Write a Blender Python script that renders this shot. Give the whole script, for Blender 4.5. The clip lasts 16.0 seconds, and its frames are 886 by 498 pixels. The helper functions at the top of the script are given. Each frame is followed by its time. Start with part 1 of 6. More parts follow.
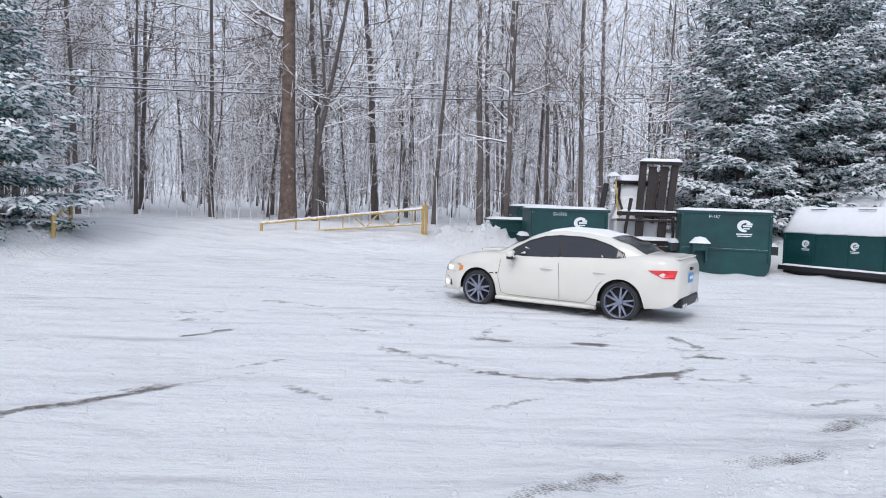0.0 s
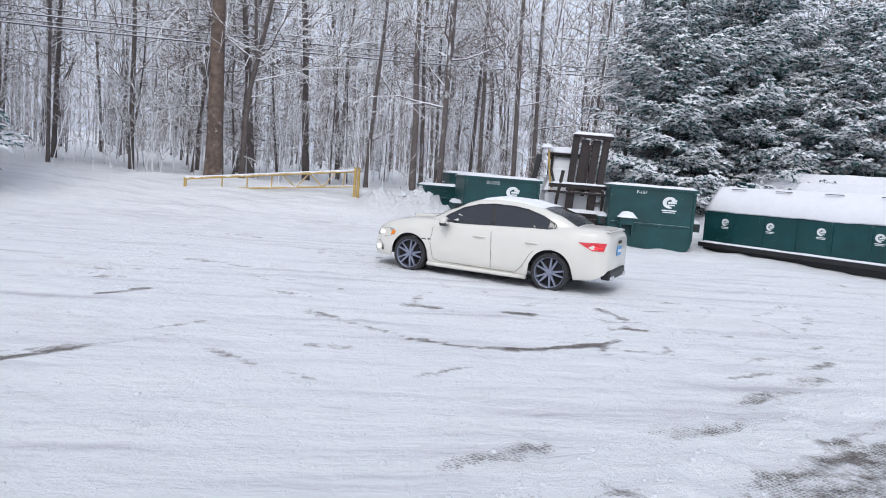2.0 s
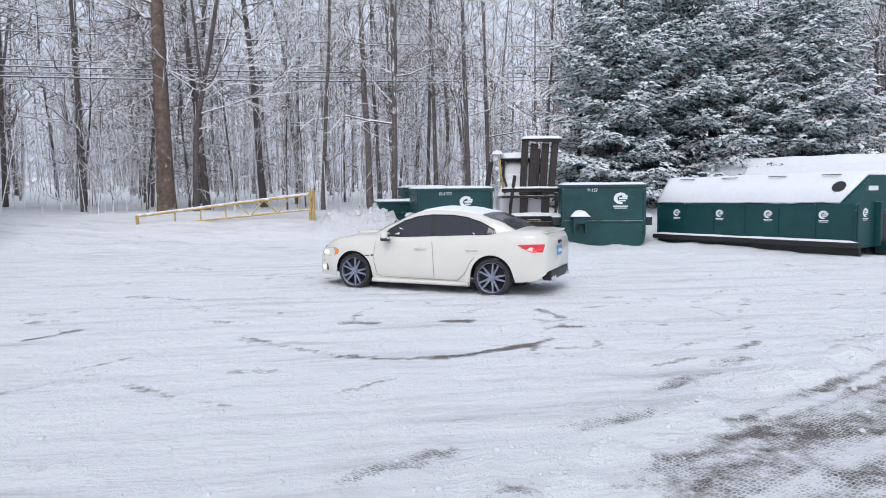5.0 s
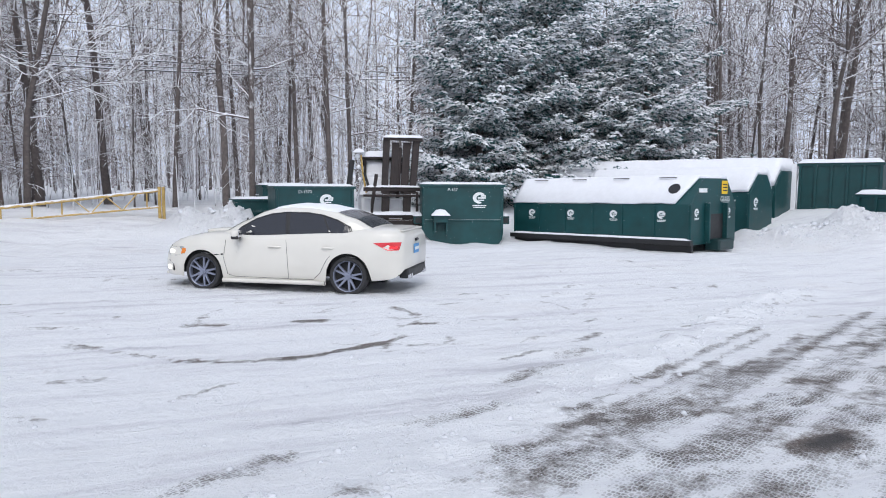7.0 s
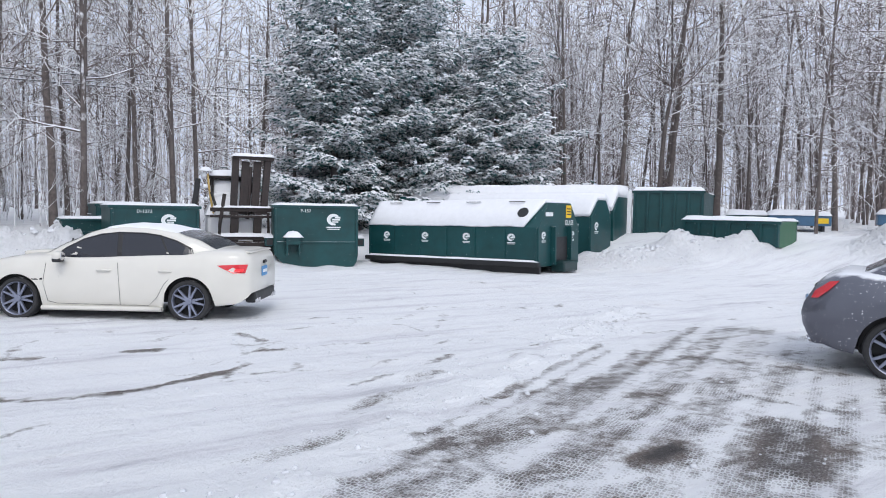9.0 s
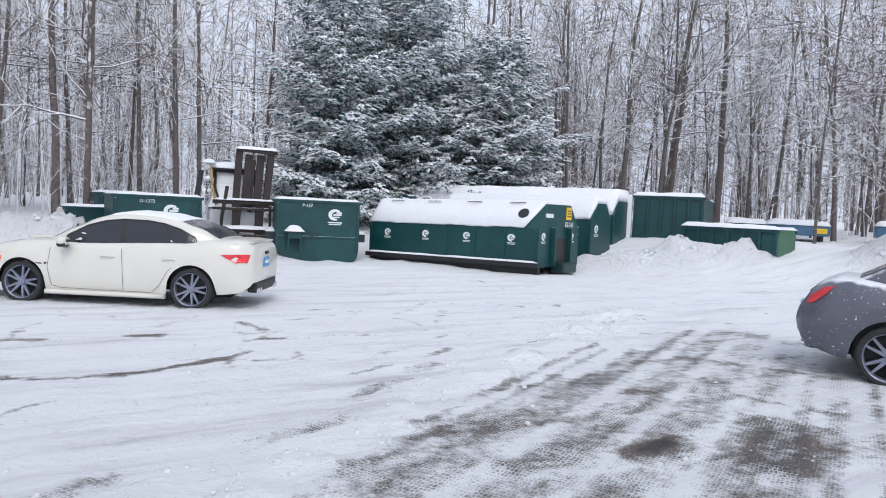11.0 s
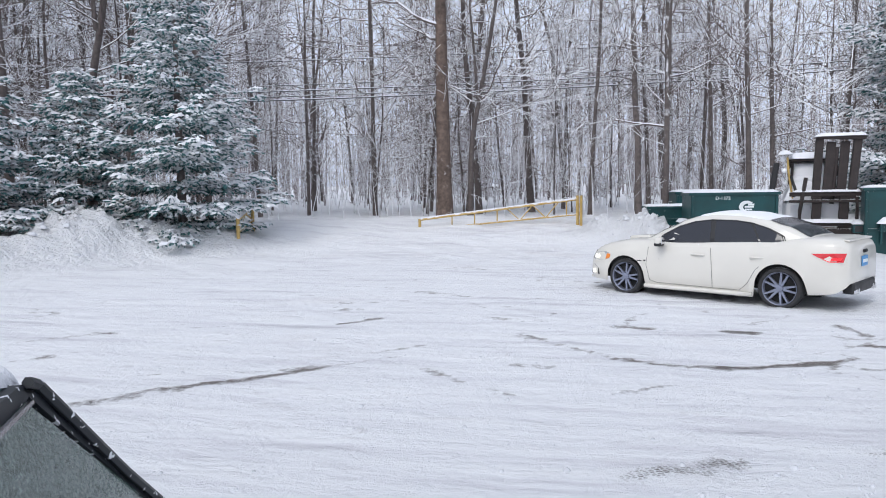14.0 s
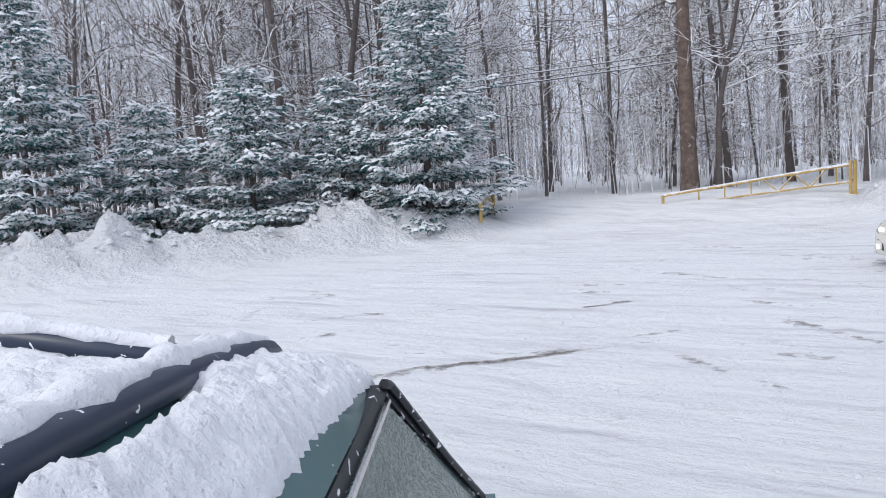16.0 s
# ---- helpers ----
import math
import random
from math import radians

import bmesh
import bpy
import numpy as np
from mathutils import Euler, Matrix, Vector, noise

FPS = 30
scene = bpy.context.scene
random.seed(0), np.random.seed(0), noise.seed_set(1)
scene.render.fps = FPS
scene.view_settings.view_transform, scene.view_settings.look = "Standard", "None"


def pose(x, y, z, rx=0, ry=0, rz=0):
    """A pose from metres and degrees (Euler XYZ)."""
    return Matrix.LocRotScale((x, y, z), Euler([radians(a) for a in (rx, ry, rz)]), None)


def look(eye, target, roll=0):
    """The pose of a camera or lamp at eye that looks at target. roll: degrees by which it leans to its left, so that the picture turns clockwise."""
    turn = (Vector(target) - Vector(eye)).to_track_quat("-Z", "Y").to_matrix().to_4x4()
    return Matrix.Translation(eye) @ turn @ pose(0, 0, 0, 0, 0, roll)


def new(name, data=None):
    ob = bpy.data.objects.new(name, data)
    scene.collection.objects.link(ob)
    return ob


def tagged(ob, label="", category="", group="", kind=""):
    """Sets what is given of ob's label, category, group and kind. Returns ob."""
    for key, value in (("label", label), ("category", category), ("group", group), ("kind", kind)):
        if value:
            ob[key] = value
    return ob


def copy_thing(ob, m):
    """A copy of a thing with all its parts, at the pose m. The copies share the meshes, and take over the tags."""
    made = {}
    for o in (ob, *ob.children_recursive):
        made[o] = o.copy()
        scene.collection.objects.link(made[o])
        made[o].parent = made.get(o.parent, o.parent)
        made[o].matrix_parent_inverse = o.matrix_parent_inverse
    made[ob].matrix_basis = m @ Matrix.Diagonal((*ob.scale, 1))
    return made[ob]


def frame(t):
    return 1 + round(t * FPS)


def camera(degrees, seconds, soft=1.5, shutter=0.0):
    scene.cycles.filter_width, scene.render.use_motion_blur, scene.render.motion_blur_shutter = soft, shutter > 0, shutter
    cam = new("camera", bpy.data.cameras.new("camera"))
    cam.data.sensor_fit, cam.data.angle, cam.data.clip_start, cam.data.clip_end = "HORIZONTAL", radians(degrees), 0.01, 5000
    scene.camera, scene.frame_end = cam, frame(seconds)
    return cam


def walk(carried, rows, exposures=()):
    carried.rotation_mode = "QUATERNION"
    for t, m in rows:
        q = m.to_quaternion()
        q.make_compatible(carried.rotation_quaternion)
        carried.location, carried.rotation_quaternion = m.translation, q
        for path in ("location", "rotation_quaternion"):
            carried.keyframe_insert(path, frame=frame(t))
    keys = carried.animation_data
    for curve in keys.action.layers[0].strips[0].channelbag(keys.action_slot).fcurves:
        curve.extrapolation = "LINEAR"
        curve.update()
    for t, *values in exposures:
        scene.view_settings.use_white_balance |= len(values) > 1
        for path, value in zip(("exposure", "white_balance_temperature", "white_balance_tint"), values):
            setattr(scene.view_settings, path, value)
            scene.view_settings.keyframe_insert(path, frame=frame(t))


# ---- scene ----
cam = camera(64.99, 16.0, soft=1.0)
PATH = [
    (0, pose(-0.437, -0.047, 1.740, 86.17, -1.81, -0.00)),
    (0.5, pose(-0.449, 0.003, 1.725, 87.55, -2.44, -1.96)),
    (1, pose(-0.461, 0.050, 1.716, 86.29, -4.58, -4.58)),
    (1.5, pose(-0.464, 0.074, 1.724, 84.47, -4.69, -5.71)),
    (2, pose(-0.475, 0.101, 1.721, 83.64, -4.54, -5.57)),
    (2.5, pose(-0.471, 0.092, 1.743, 84.08, -3.53, -9.74)),
    (3, pose(-0.451, 0.045, 1.717, 84.73, -1.69, -7.76)),
    (3.2, pose(-0.408, 0.035, 1.713, 83.87, -0.86, -6.98)),
    (5.3, pose(0.134, -0.004, 1.722, 85.10, 1.02, -8.57)),
    (5.5, pose(0.144, 0.010, 1.728, 85.20, 0.56, -10.70)),
    (6, pose(0.196, -0.008, 1.696, 84.23, -1.39, -11.22)),
    (6.5, pose(0.239, 0.011, 1.694, 83.87, -0.41, -14.11)),
    (7, pose(0.283, 0.050, 1.683, 84.85, -0.30, -18.80)),
    (7.5, pose(0.356, 0.127, 1.693, 87.30, 0.27, -25.55)),
    (8, pose(0.389, 0.149, 1.675, 87.13, 0.32, -27.55)),
    (8.5, pose(0.418, 0.190, 1.666, 86.36, 1.64, -30.81)),
    (9, pose(0.421, 0.185, 1.653, 86.87, -0.99, -30.50)),
    (9.2, pose(0.408, 0.188, 1.647, 86.76, -1.96, -30.08)),
    (11.3, pose(0.336, 0.090, 1.589, 86.94, -2.75, -30.42)),
    (11.5, pose(0.327, 0.078, 1.590, 87.00, -2.39, -29.13)),
    (12, pose(0.238, 0.037, 1.608, 85.59, -2.50, -21.33)),
    (12.5, pose(0.128, 0.046, 1.620, 84.50, -0.63, -15.79)),
    (13, pose(0.060, -0.051, 1.648, 84.34, 1.78, -3.42)),
    (13.5, pose(0.028, -0.108, 1.655, 83.94, 1.50, 4.22)),
    (14, pose(-0.068, -0.208, 1.705, 85.55, 0.77, 13.38)),
    (14.5, pose(-0.096, -0.271, 1.740, 86.36, 0.27, 20.75)),
    (15, pose(-0.070, -0.309, 1.750, 85.66, -0.09, 22.73)),
    (15.5, pose(-0.088, -0.305, 1.752, 85.06, 0.81, 24.69)),
    (16, pose(-0.164, -0.289, 1.771, 84.61, 3.93, 32.44)),
]
walk(cam, PATH)

# ---- world and light ----
world = bpy.data.worlds.new("world")
scene.world = world
world.use_nodes = True
wn, wl = world.node_tree.nodes, world.node_tree.links
sky = wn.new("ShaderNodeTexSky")
sky.sky_type, sky.sun_disc = "NISHITA", False
sky.sun_elevation, sky.sun_rotation = radians(38), radians(200)
sky.dust_density = 4.0
grey = wn.new("ShaderNodeHueSaturation")
grey.inputs["Saturation"].default_value = 0.25
grey.inputs["Value"].default_value = 0.12
cloud = wn.new("ShaderNodeMix")
cloud.data_type = "RGBA"
cloud.inputs["Factor"].default_value = 0.8
cloud.inputs["B"].default_value = (0.745, 0.825, 1.01, 1)
wl.new(sky.outputs[0], grey.inputs["Color"])
wl.new(grey.outputs[0], cloud.inputs["A"])
wl.new(cloud.outputs["Result"], wn["Background"].inputs["Color"])
wn["Background"].inputs["Strength"].default_value = 1.12
sun = new("sun", bpy.data.lights.new("sun", "SUN"))
sun.data.energy, sun.data.angle, sun.data.color = 1.0, radians(25), (1.0, 0.97, 0.93)
sun.matrix_world = look((-6, -18, 22), (0, 0, 0))


# ---- materials ----
def nodes_of(name):
    m = bpy.data.materials.new(name)
    m.use_nodes = True
    return m, m.node_tree.nodes, m.node_tree.links, m.node_tree.nodes["Principled BSDF"]


def add_noise(n, l, scale, detail=4.0, coord="Object", rough=0.6):
    tc = n.new("ShaderNodeTexCoord")
    t = n.new("ShaderNodeTexNoise")
    t.inputs["Scale"].default_value, t.inputs["Detail"].default_value, t.inputs["Roughness"].default_value = scale, detail, rough
    l.new(tc.outputs[coord], t.inputs["Vector"])
    return t.outputs["Fac"]


def ramp(n, l, fac, stops):
    r = n.new("ShaderNodeValToRGB")
    e = r.color_ramp.elements
    while len(e) < len(stops):
        e.new(0.5)
    for k, (p, c) in zip(e, stops):
        k.position = p
        k.color = (*c, 1) if len(c) == 3 else c
    l.new(fac, r.inputs["Fac"])
    return r.outputs["Color"]


def calc(n, l, op, a, b, c=None, clamp=False):
    m = n.new("ShaderNodeMath")
    m.operation, m.use_clamp = op, clamp
    for i, v in enumerate((a, b, c)):
        if v is None:
            continue
        if isinstance(v, (int, float)):
            m.inputs[i].default_value = v
        else:
            l.new(v, m.inputs[i])
    return m.outputs[0]


def blend(n, l, fac, a, b):
    m = n.new("ShaderNodeMix")
    m.data_type = "RGBA"
    for key, v in (("Factor", fac), ("A", a), ("B", b)):
        if isinstance(v, tuple):
            m.inputs[key].default_value = (*v, 1)
        elif isinstance(v, (int, float)):
            m.inputs[key].default_value = v
        else:
            l.new(v, m.inputs[key])
    return m.outputs["Result"]


def scaled(c, k):
    return tuple(min(1, v * k) for v in c)


SNOW = (0.83, 0.84, 0.87)


def material(name, colour, rough=0.6, metal=0.0, grain=8.0, vary=0.2, bump=0.0, snow=None, tint=0.0, coat=0.0, island=False, spots=0.0, frost=0.0):
    """vary: depth of the colour's variation; snow: lowest upward normal that carries snow; tint: change from object to object."""
    m, n, l, p = nodes_of(name)
    fine, large = add_noise(n, l, grain, 5), add_noise(n, l, grain / 7, 3)
    both = calc(n, l, "ADD", calc(n, l, "MULTIPLY", fine, 0.6), calc(n, l, "MULTIPLY", large, 0.4))
    col = ramp(n, l, both, [(0.3, scaled(colour, 1 - vary)), (0.7, scaled(colour, 1 + vary))])
    if tint:
        info = n.new("ShaderNodeObjectInfo")
        col = blend(n, l, calc(n, l, "MULTIPLY", info.outputs["Random"], tint), col, scaled(colour, 0.35))
    if island:
        geo = n.new("ShaderNodeNewGeometry")
        col = blend(n, l, calc(n, l, "MULTIPLY", geo.outputs["Random Per Island"], 0.3), col, scaled(colour, 0.5))
    if frost:
        geo = n.new("ShaderNodeNewGeometry")
        col = blend(n, l, calc(n, l, "MULTIPLY", calc(n, l, "LESS_THAN", geo.outputs["Random Per Island"], frost), 0.95), col, SNOW)
    if spots:
        f = add_noise(n, l, 45.0, 2)
        f = calc(n, l, "GREATER_THAN", f, 1.0 - spots)
        col = blend(n, l, f, col, SNOW)
    r = calc(n, l, "ADD", calc(n, l, "MULTIPLY", fine, 0.25), rough - 0.12)
    if snow is not None:
        geo = n.new("ShaderNodeNewGeometry")
        sep = n.new("ShaderNodeSeparateXYZ")
        l.new(geo.outputs["Normal"], sep.inputs[0])
        z = calc(n, l, "ADD", sep.outputs["Z"], calc(n, l, "MULTIPLY", calc(n, l, "SUBTRACT", add_noise(n, l, 3.0, 4), 0.5), 0.9))
        f = calc(n, l, "MULTIPLY", calc(n, l, "SUBTRACT", z, snow), 6.0, None, True)
        col = blend(n, l, f, col, SNOW)
        r = calc(n, l, "MAXIMUM", r, calc(n, l, "MULTIPLY", f, 0.8))
    l.new(col, p.inputs["Base Color"])
    l.new(r, p.inputs["Roughness"])
    p.inputs["Metallic"].default_value = metal
    p.inputs["Coat Weight"].default_value = coat
    p.inputs["Coat Roughness"].default_value = 0.06
    if bump:
        b = n.new("ShaderNodeBump")
        b.inputs["Strength"].default_value, b.inputs["Distance"].default_value = bump, 0.02
        l.new(both, b.inputs["Height"])
        l.new(b.outputs[0], p.inputs["Normal"])
    return m


def ground_material():
    """Packed snow over asphalt; the attribute 'wear' says where tyres have rubbed it through."""
    m, n, l, p = nodes_of("trodden_snow")
    at = n.new("ShaderNodeAttribute")
    at.attribute_name = "wear"
    wear = at.outputs["Fac"]
    at2 = n.new("ShaderNodeAttribute")
    at2.attribute_name = "tread"
    at3 = n.new("ShaderNodeAttribute")  # ploughed, lumpy snow
    at3.attribute_name = "loose"
    loose = at3.outputs["Fac"]
    firm = calc(n, l, "SUBTRACT", 1.0, loose)
    tc = n.new("ShaderNodeTexCoord")
    mp = n.new("ShaderNodeMapping")
    mp.inputs["Rotation"].default_value = (0, 0, radians(-35))
    mp.inputs["Scale"].default_value = (0.28, 2.6, 1)
    l.new(tc.outputs["Object"], mp.inputs["Vector"])
    streak = n.new("ShaderNodeTexNoise")
    streak.inputs["Scale"].default_value, streak.inputs["Detail"].default_value = 1.3, 8
    streak.inputs["Roughness"].default_value = 0.62
    l.new(mp.outputs[0], streak.inputs["Vector"])
    mp2 = n.new("ShaderNodeMapping")
    mp2.inputs["Rotation"].default_value = (0, 0, radians(-17))
    mp2.inputs["Scale"].default_value = (0.3, 2.2, 1)
    l.new(tc.outputs["Object"], mp2.inputs["Vector"])
    streak2 = n.new("ShaderNodeTexNoise")
    streak2.inputs["Scale"].default_value, streak2.inputs["Detail"].default_value = 1.1, 8
    streak2.inputs["Roughness"].default_value = 0.65
    l.new(mp2.outputs[0], streak2.inputs["Vector"])
    fine, grit = add_noise(n, l, 9.0, 8, rough=0.7), add_noise(n, l, 55.0, 5, rough=0.7)
    # tread blocks, pressed in rows along the tyre tracks
    mp3 = n.new("ShaderNodeMapping")
    mp3.inputs["Rotation"].default_value = (0, 0, radians(-29))
    l.new(tc.outputs["Object"], mp3.inputs["Vector"])
    mp5 = n.new("ShaderNodeMapping")
    mp5.inputs["Scale"].default_value = (24.0, 36.0, 1)
    l.new(mp3.outputs[0], mp5.inputs["Vector"])
    cells = n.new("ShaderNodeTexVoronoi")
    cells.feature, cells.voronoi_dimensions = "DISTANCE_TO_EDGE", "2D"
    cells.inputs["Scale"].default_value, cells.inputs["Randomness"].default_value = 1.0, 0.55
    l.new(mp5.outputs[0], cells.inputs["Vector"])
    gaps = calc(n, l, "MULTIPLY", calc(n, l, "SUBTRACT", 0.24, cells.outputs["Distance"]), 5.0, None, True)
    gaps = calc(n, l, "MULTIPLY", gaps, calc(n, l, "MULTIPLY", calc(n, l, "SUBTRACT", add_noise(n, l, 1.6, 3), 0.30), 2.4, None, True))
    lanes = n.new("ShaderNodeTexWave")  # tyre lanes side by side
    lanes.wave_type, lanes.bands_direction = "BANDS", "Y"
    lanes.inputs["Scale"].default_value, lanes.inputs["Distortion"].default_value = 0.62, 1.2
    lanes.inputs["Detail"].default_value, lanes.inputs["Detail Scale"].default_value = 3.0, 0.8
    l.new(mp3.outputs[0], lanes.inputs["Vector"])
    ridge = calc(n, l, "MULTIPLY", calc(n, l, "SUBTRACT", lanes.outputs["Fac"], 0.56), 3.5, None, True)
    # how far the snow is rubbed through
    w = calc(n, l, "MULTIPLY", wear, 1.15)
    w = calc(n, l, "ADD", w, calc(n, l, "MULTIPLY", calc(n, l, "SUBTRACT", fine, 0.5), 1.5))
    w = calc(n, l, "ADD", w, calc(n, l, "MULTIPLY", calc(n, l, "SUBTRACT", streak.outputs["Fac"], 0.5), 1.3))
    w = calc(n, l, "ADD", w, calc(n, l, "MULTIPLY", calc(n, l, "SUBTRACT", add_noise(n, l, 2.2, 6), 0.5), 1.0))
    w = calc(n, l, "SUBTRACT", w, calc(n, l, "MULTIPLY", calc(n, l, "MULTIPLY", gaps, at2.outputs["Fac"]), 0.46))
    w = calc(n, l, "SUBTRACT", w, calc(n, l, "MULTIPLY", calc(n, l, "MULTIPLY", ridge, at2.outputs["Fac"]), 0.17))
    bare = calc(n, l, "MULTIPLY", calc(n, l, "SUBTRACT", w, 0.42), 2.0, None, True)
    snow = ramp(n, l, calc(n, l, "ADD", calc(n, l, "MULTIPLY", streak2.outputs["Fac"], 0.5), calc(n, l, "MULTIPLY", streak.outputs["Fac"], 0.5)),
                [(0.34, (0.60, 0.60, 0.63)), (0.41, (0.78, 0.78, 0.81)), (0.48, (0.87, 0.88, 0.90)), (0.62, (0.92, 0.93, 0.94))])
    # scuffs: short flecks where the crust is broken, in drifting fields
    mp4 = n.new("ShaderNodeMapping")
    mp4.inputs["Rotation"].default_value = (0, 0, radians(-34))
    mp4.inputs["Scale"].default_value = (2.2, 6.0, 1)
    l.new(tc.outputs["Object"], mp4.inputs["Vector"])
    fleck = n.new("ShaderNodeTexNoise")
    fleck.inputs["Scale"].default_value, fleck.inputs["Detail"].default_value, fleck.inputs["Roughness"].default_value = 1.0, 9, 0.72
    fleck.inputs["Distortion"].default_value = 0.6
    l.new(mp4.outputs[0], fleck.inputs["Vector"])
    field = calc(n, l, "MULTIPLY", calc(n, l, "SUBTRACT", add_noise(n, l, 0.55, 4), 0.40), 4.0, None, True)
    scuff = calc(n, l, "MULTIPLY", calc(n, l, "MULTIPLY", calc(n, l, "SUBTRACT", fleck.outputs["Fac"], 0.55), 7.0, None, True), calc(n, l, "MULTIPLY", field, firm))
    snow = blend(n, l, calc(n, l, "MULTIPLY", scuff, 0.45), snow, (0.50, 0.47, 0.47))
    snow = blend(n, l, calc(n, l, "MULTIPLY", loose, 0.8), snow, (0.86, 0.87, 0.89))
    dirt = calc(n, l, "MULTIPLY", calc(n, l, "SUBTRACT", add_noise(n, l, 0.35, 5), 0.56), 2.2, None, True)
    snow = blend(n, l, calc(n, l, "MULTIPLY", dirt, 0.34), snow, (0.66, 0.56, 0.50))
    asphalt = ramp(n, l, grit, [(0.30, (0.040, 0.034, 0.032)), (0.46, (0.105, 0.088, 0.079)), (0.57, (0.25, 0.22, 0.205)), (0.68, (0.62, 0.61, 0.62))])
    soaked = calc(n, l, "MULTIPLY", calc(n, l, "SUBTRACT", wear, 0.84), 5.0, None, True)  # wet tar about the drain
    tan = calc(n, l, "MULTIPLY", calc(n, l, "SUBTRACT", add_noise(n, l, 0.9, 3), 0.42), 3.0, None, True)
    asphalt = blend(n, l, calc(n, l, "MULTIPLY", tan, 0.5), asphalt, (0.17, 0.125, 0.095))
    asphalt = blend(n, l, calc(n, l, "MULTIPLY", soaked, 0.85), asphalt, (0.016, 0.014, 0.015))
    l.new(blend(n, l, bare, snow, asphalt), p.inputs["Base Color"])
    l.new(calc(n, l, "SUBTRACT", 0.75, calc(n, l, "MULTIPLY", bare, 0.25)), p.inputs["Roughness"])
    hgt = calc(n, l, "ADD", calc(n, l, "MULTIPLY", fine, 0.5), calc(n, l, "MULTIPLY", calc(n, l, "MULTIPLY", streak2.outputs["Fac"], firm), 0.9))
    hgt = calc(n, l, "ADD", hgt, calc(n, l, "MULTIPLY", grit, 0.16))
    hgt = calc(n, l, "ADD", hgt, calc(n, l, "MULTIPLY", calc(n, l, "MULTIPLY", streak.outputs["Fac"], firm), 0.6))
    hgt = calc(n, l, "ADD", hgt, calc(n, l, "MULTIPLY", calc(n, l, "MULTIPLY", add_noise(n, l, 4.5, 6), loose), 3.4))
    hgt = calc(n, l, "SUBTRACT", hgt, calc(n, l, "MULTIPLY", bare, 0.35))
    hgt = calc(n, l, "ADD", hgt, calc(n, l, "MULTIPLY", calc(n, l, "MULTIPLY", fleck.outputs["Fac"], firm), 0.45))
    b = n.new("ShaderNodeBump")
    b.inputs["Strength"].default_value, b.inputs["Distance"].default_value = 0.8, 0.12
    l.new(hgt, b.inputs["Height"])
    l.new(b.outputs[0], p.inputs["Normal"])
    return m


M_GROUND = ground_material()
M_CRUMB = material("snow_crumb", (0.66, 0.67, 0.70), 0.85, grain=30, vary=0.12)
M_SNOW = material("loose_snow", SNOW, 0.8, grain=6, vary=0.05, bump=0.5)
M_BARK = material("grey_bark", (0.155, 0.130, 0.122), 0.9, grain=9, vary=0.6, bump=0.7, snow=0.13, tint=0.5)
M_BARK_BROWN = material("brown_bark", (0.135, 0.098, 0.080), 0.9, grain=6, vary=0.7, bump=1.0, snow=0.14)
M_TWIG = material("snowy_twig", (0.165, 0.130, 0.120), 0.9, grain=5, vary=0.3, snow=-0.22, tint=0.15)
# distance haze put into the base colour: paler than the near twigs
M_HAZED_TWIG = material("hazed_twig", (0.30, 0.265, 0.265), 0.9, grain=5, vary=0.3, snow=0.0)
M_NEEDLE = material("spruce_needles", (0.045, 0.140, 0.142), 0.75, grain=5, vary=0.4, island=True, frost=0.32)
M_NEEDLE_BLUE = material("blue_spruce_needles", (0.070, 0.185, 0.185), 0.75, grain=5, vary=0.4, island=True, frost=0.22)
M_GREEN = material("green_container_paint", (0.003, 0.050, 0.053), 0.45, grain=3, vary=0.35, bump=0.15, snow=0.75, spots=0.27)
M_GREEN_LIGHT = material("light_green_paint", (0.025, 0.11, 0.05), 0.5, grain=3, vary=0.2, snow=0.8)
M_DARK_GREEN = material("dark_green_plate", (0.004, 0.028, 0.03), 0.4, grain=3, vary=0.3)
M_WHITE_PRINT = material("white_print", (0.75, 0.78, 0.78), 0.6, vary=0.1)
M_YELLOW = material("yellow_gate_paint", (0.50, 0.34, 0.11), 0.55, grain=12, vary=0.35, snow=0.35)
M_LABEL = material("yellow_label", (0.80, 0.52, 0.02), 0.5, vary=0.1)
M_RUST = material("dark_rusty_steel", (0.032, 0.024, 0.023), 0.75, metal=0.0, grain=8, vary=0.5, bump=0.3, snow=0.7)
M_BLACK = material("black_plastic", (0.018, 0.018, 0.02), 0.5, grain=10, vary=0.2)
M_CABLE = material("cable_sheath", (0.07, 0.07, 0.075), 0.6, grain=4, vary=0.1, snow=0.12)
M_FORK_YELLOW = material("machine_yellow", (0.13, 0.085, 0.045), 0.6, grain=8, vary=0.4, snow=-0.35)


# ---- building helpers ----
def thing(name, label, category, m=None, group="", kind=""):
    ob = new(name)
    ob.empty_display_size = 0.2
    if m is not None:
        ob.matrix_world = m
    return tagged(ob, label, category, group, kind)


def part(name, bm, mat, parent=None, label="", smooth=False):
    """Links a bmesh (or a ready mesh) as one mesh object under a thing."""
    if isinstance(bm, bpy.types.Mesh):
        me = bm
    else:
        me = bpy.data.meshes.new(name)
        bm.to_mesh(me)
        bm.free()
    if smooth:
        me.polygons.foreach_set("use_smooth", [True] * len(me.polygons))
    if mat is not None and not me.materials:
        me.materials.append(mat)
    ob = new(name, me)
    ob.parent = parent
    if label:
        ob["label"] = label
    return ob


def raw(name, verts, faces):
    me = bpy.data.meshes.new(name)
    me.from_pydata(verts, [], faces)
    me.update()
    return me


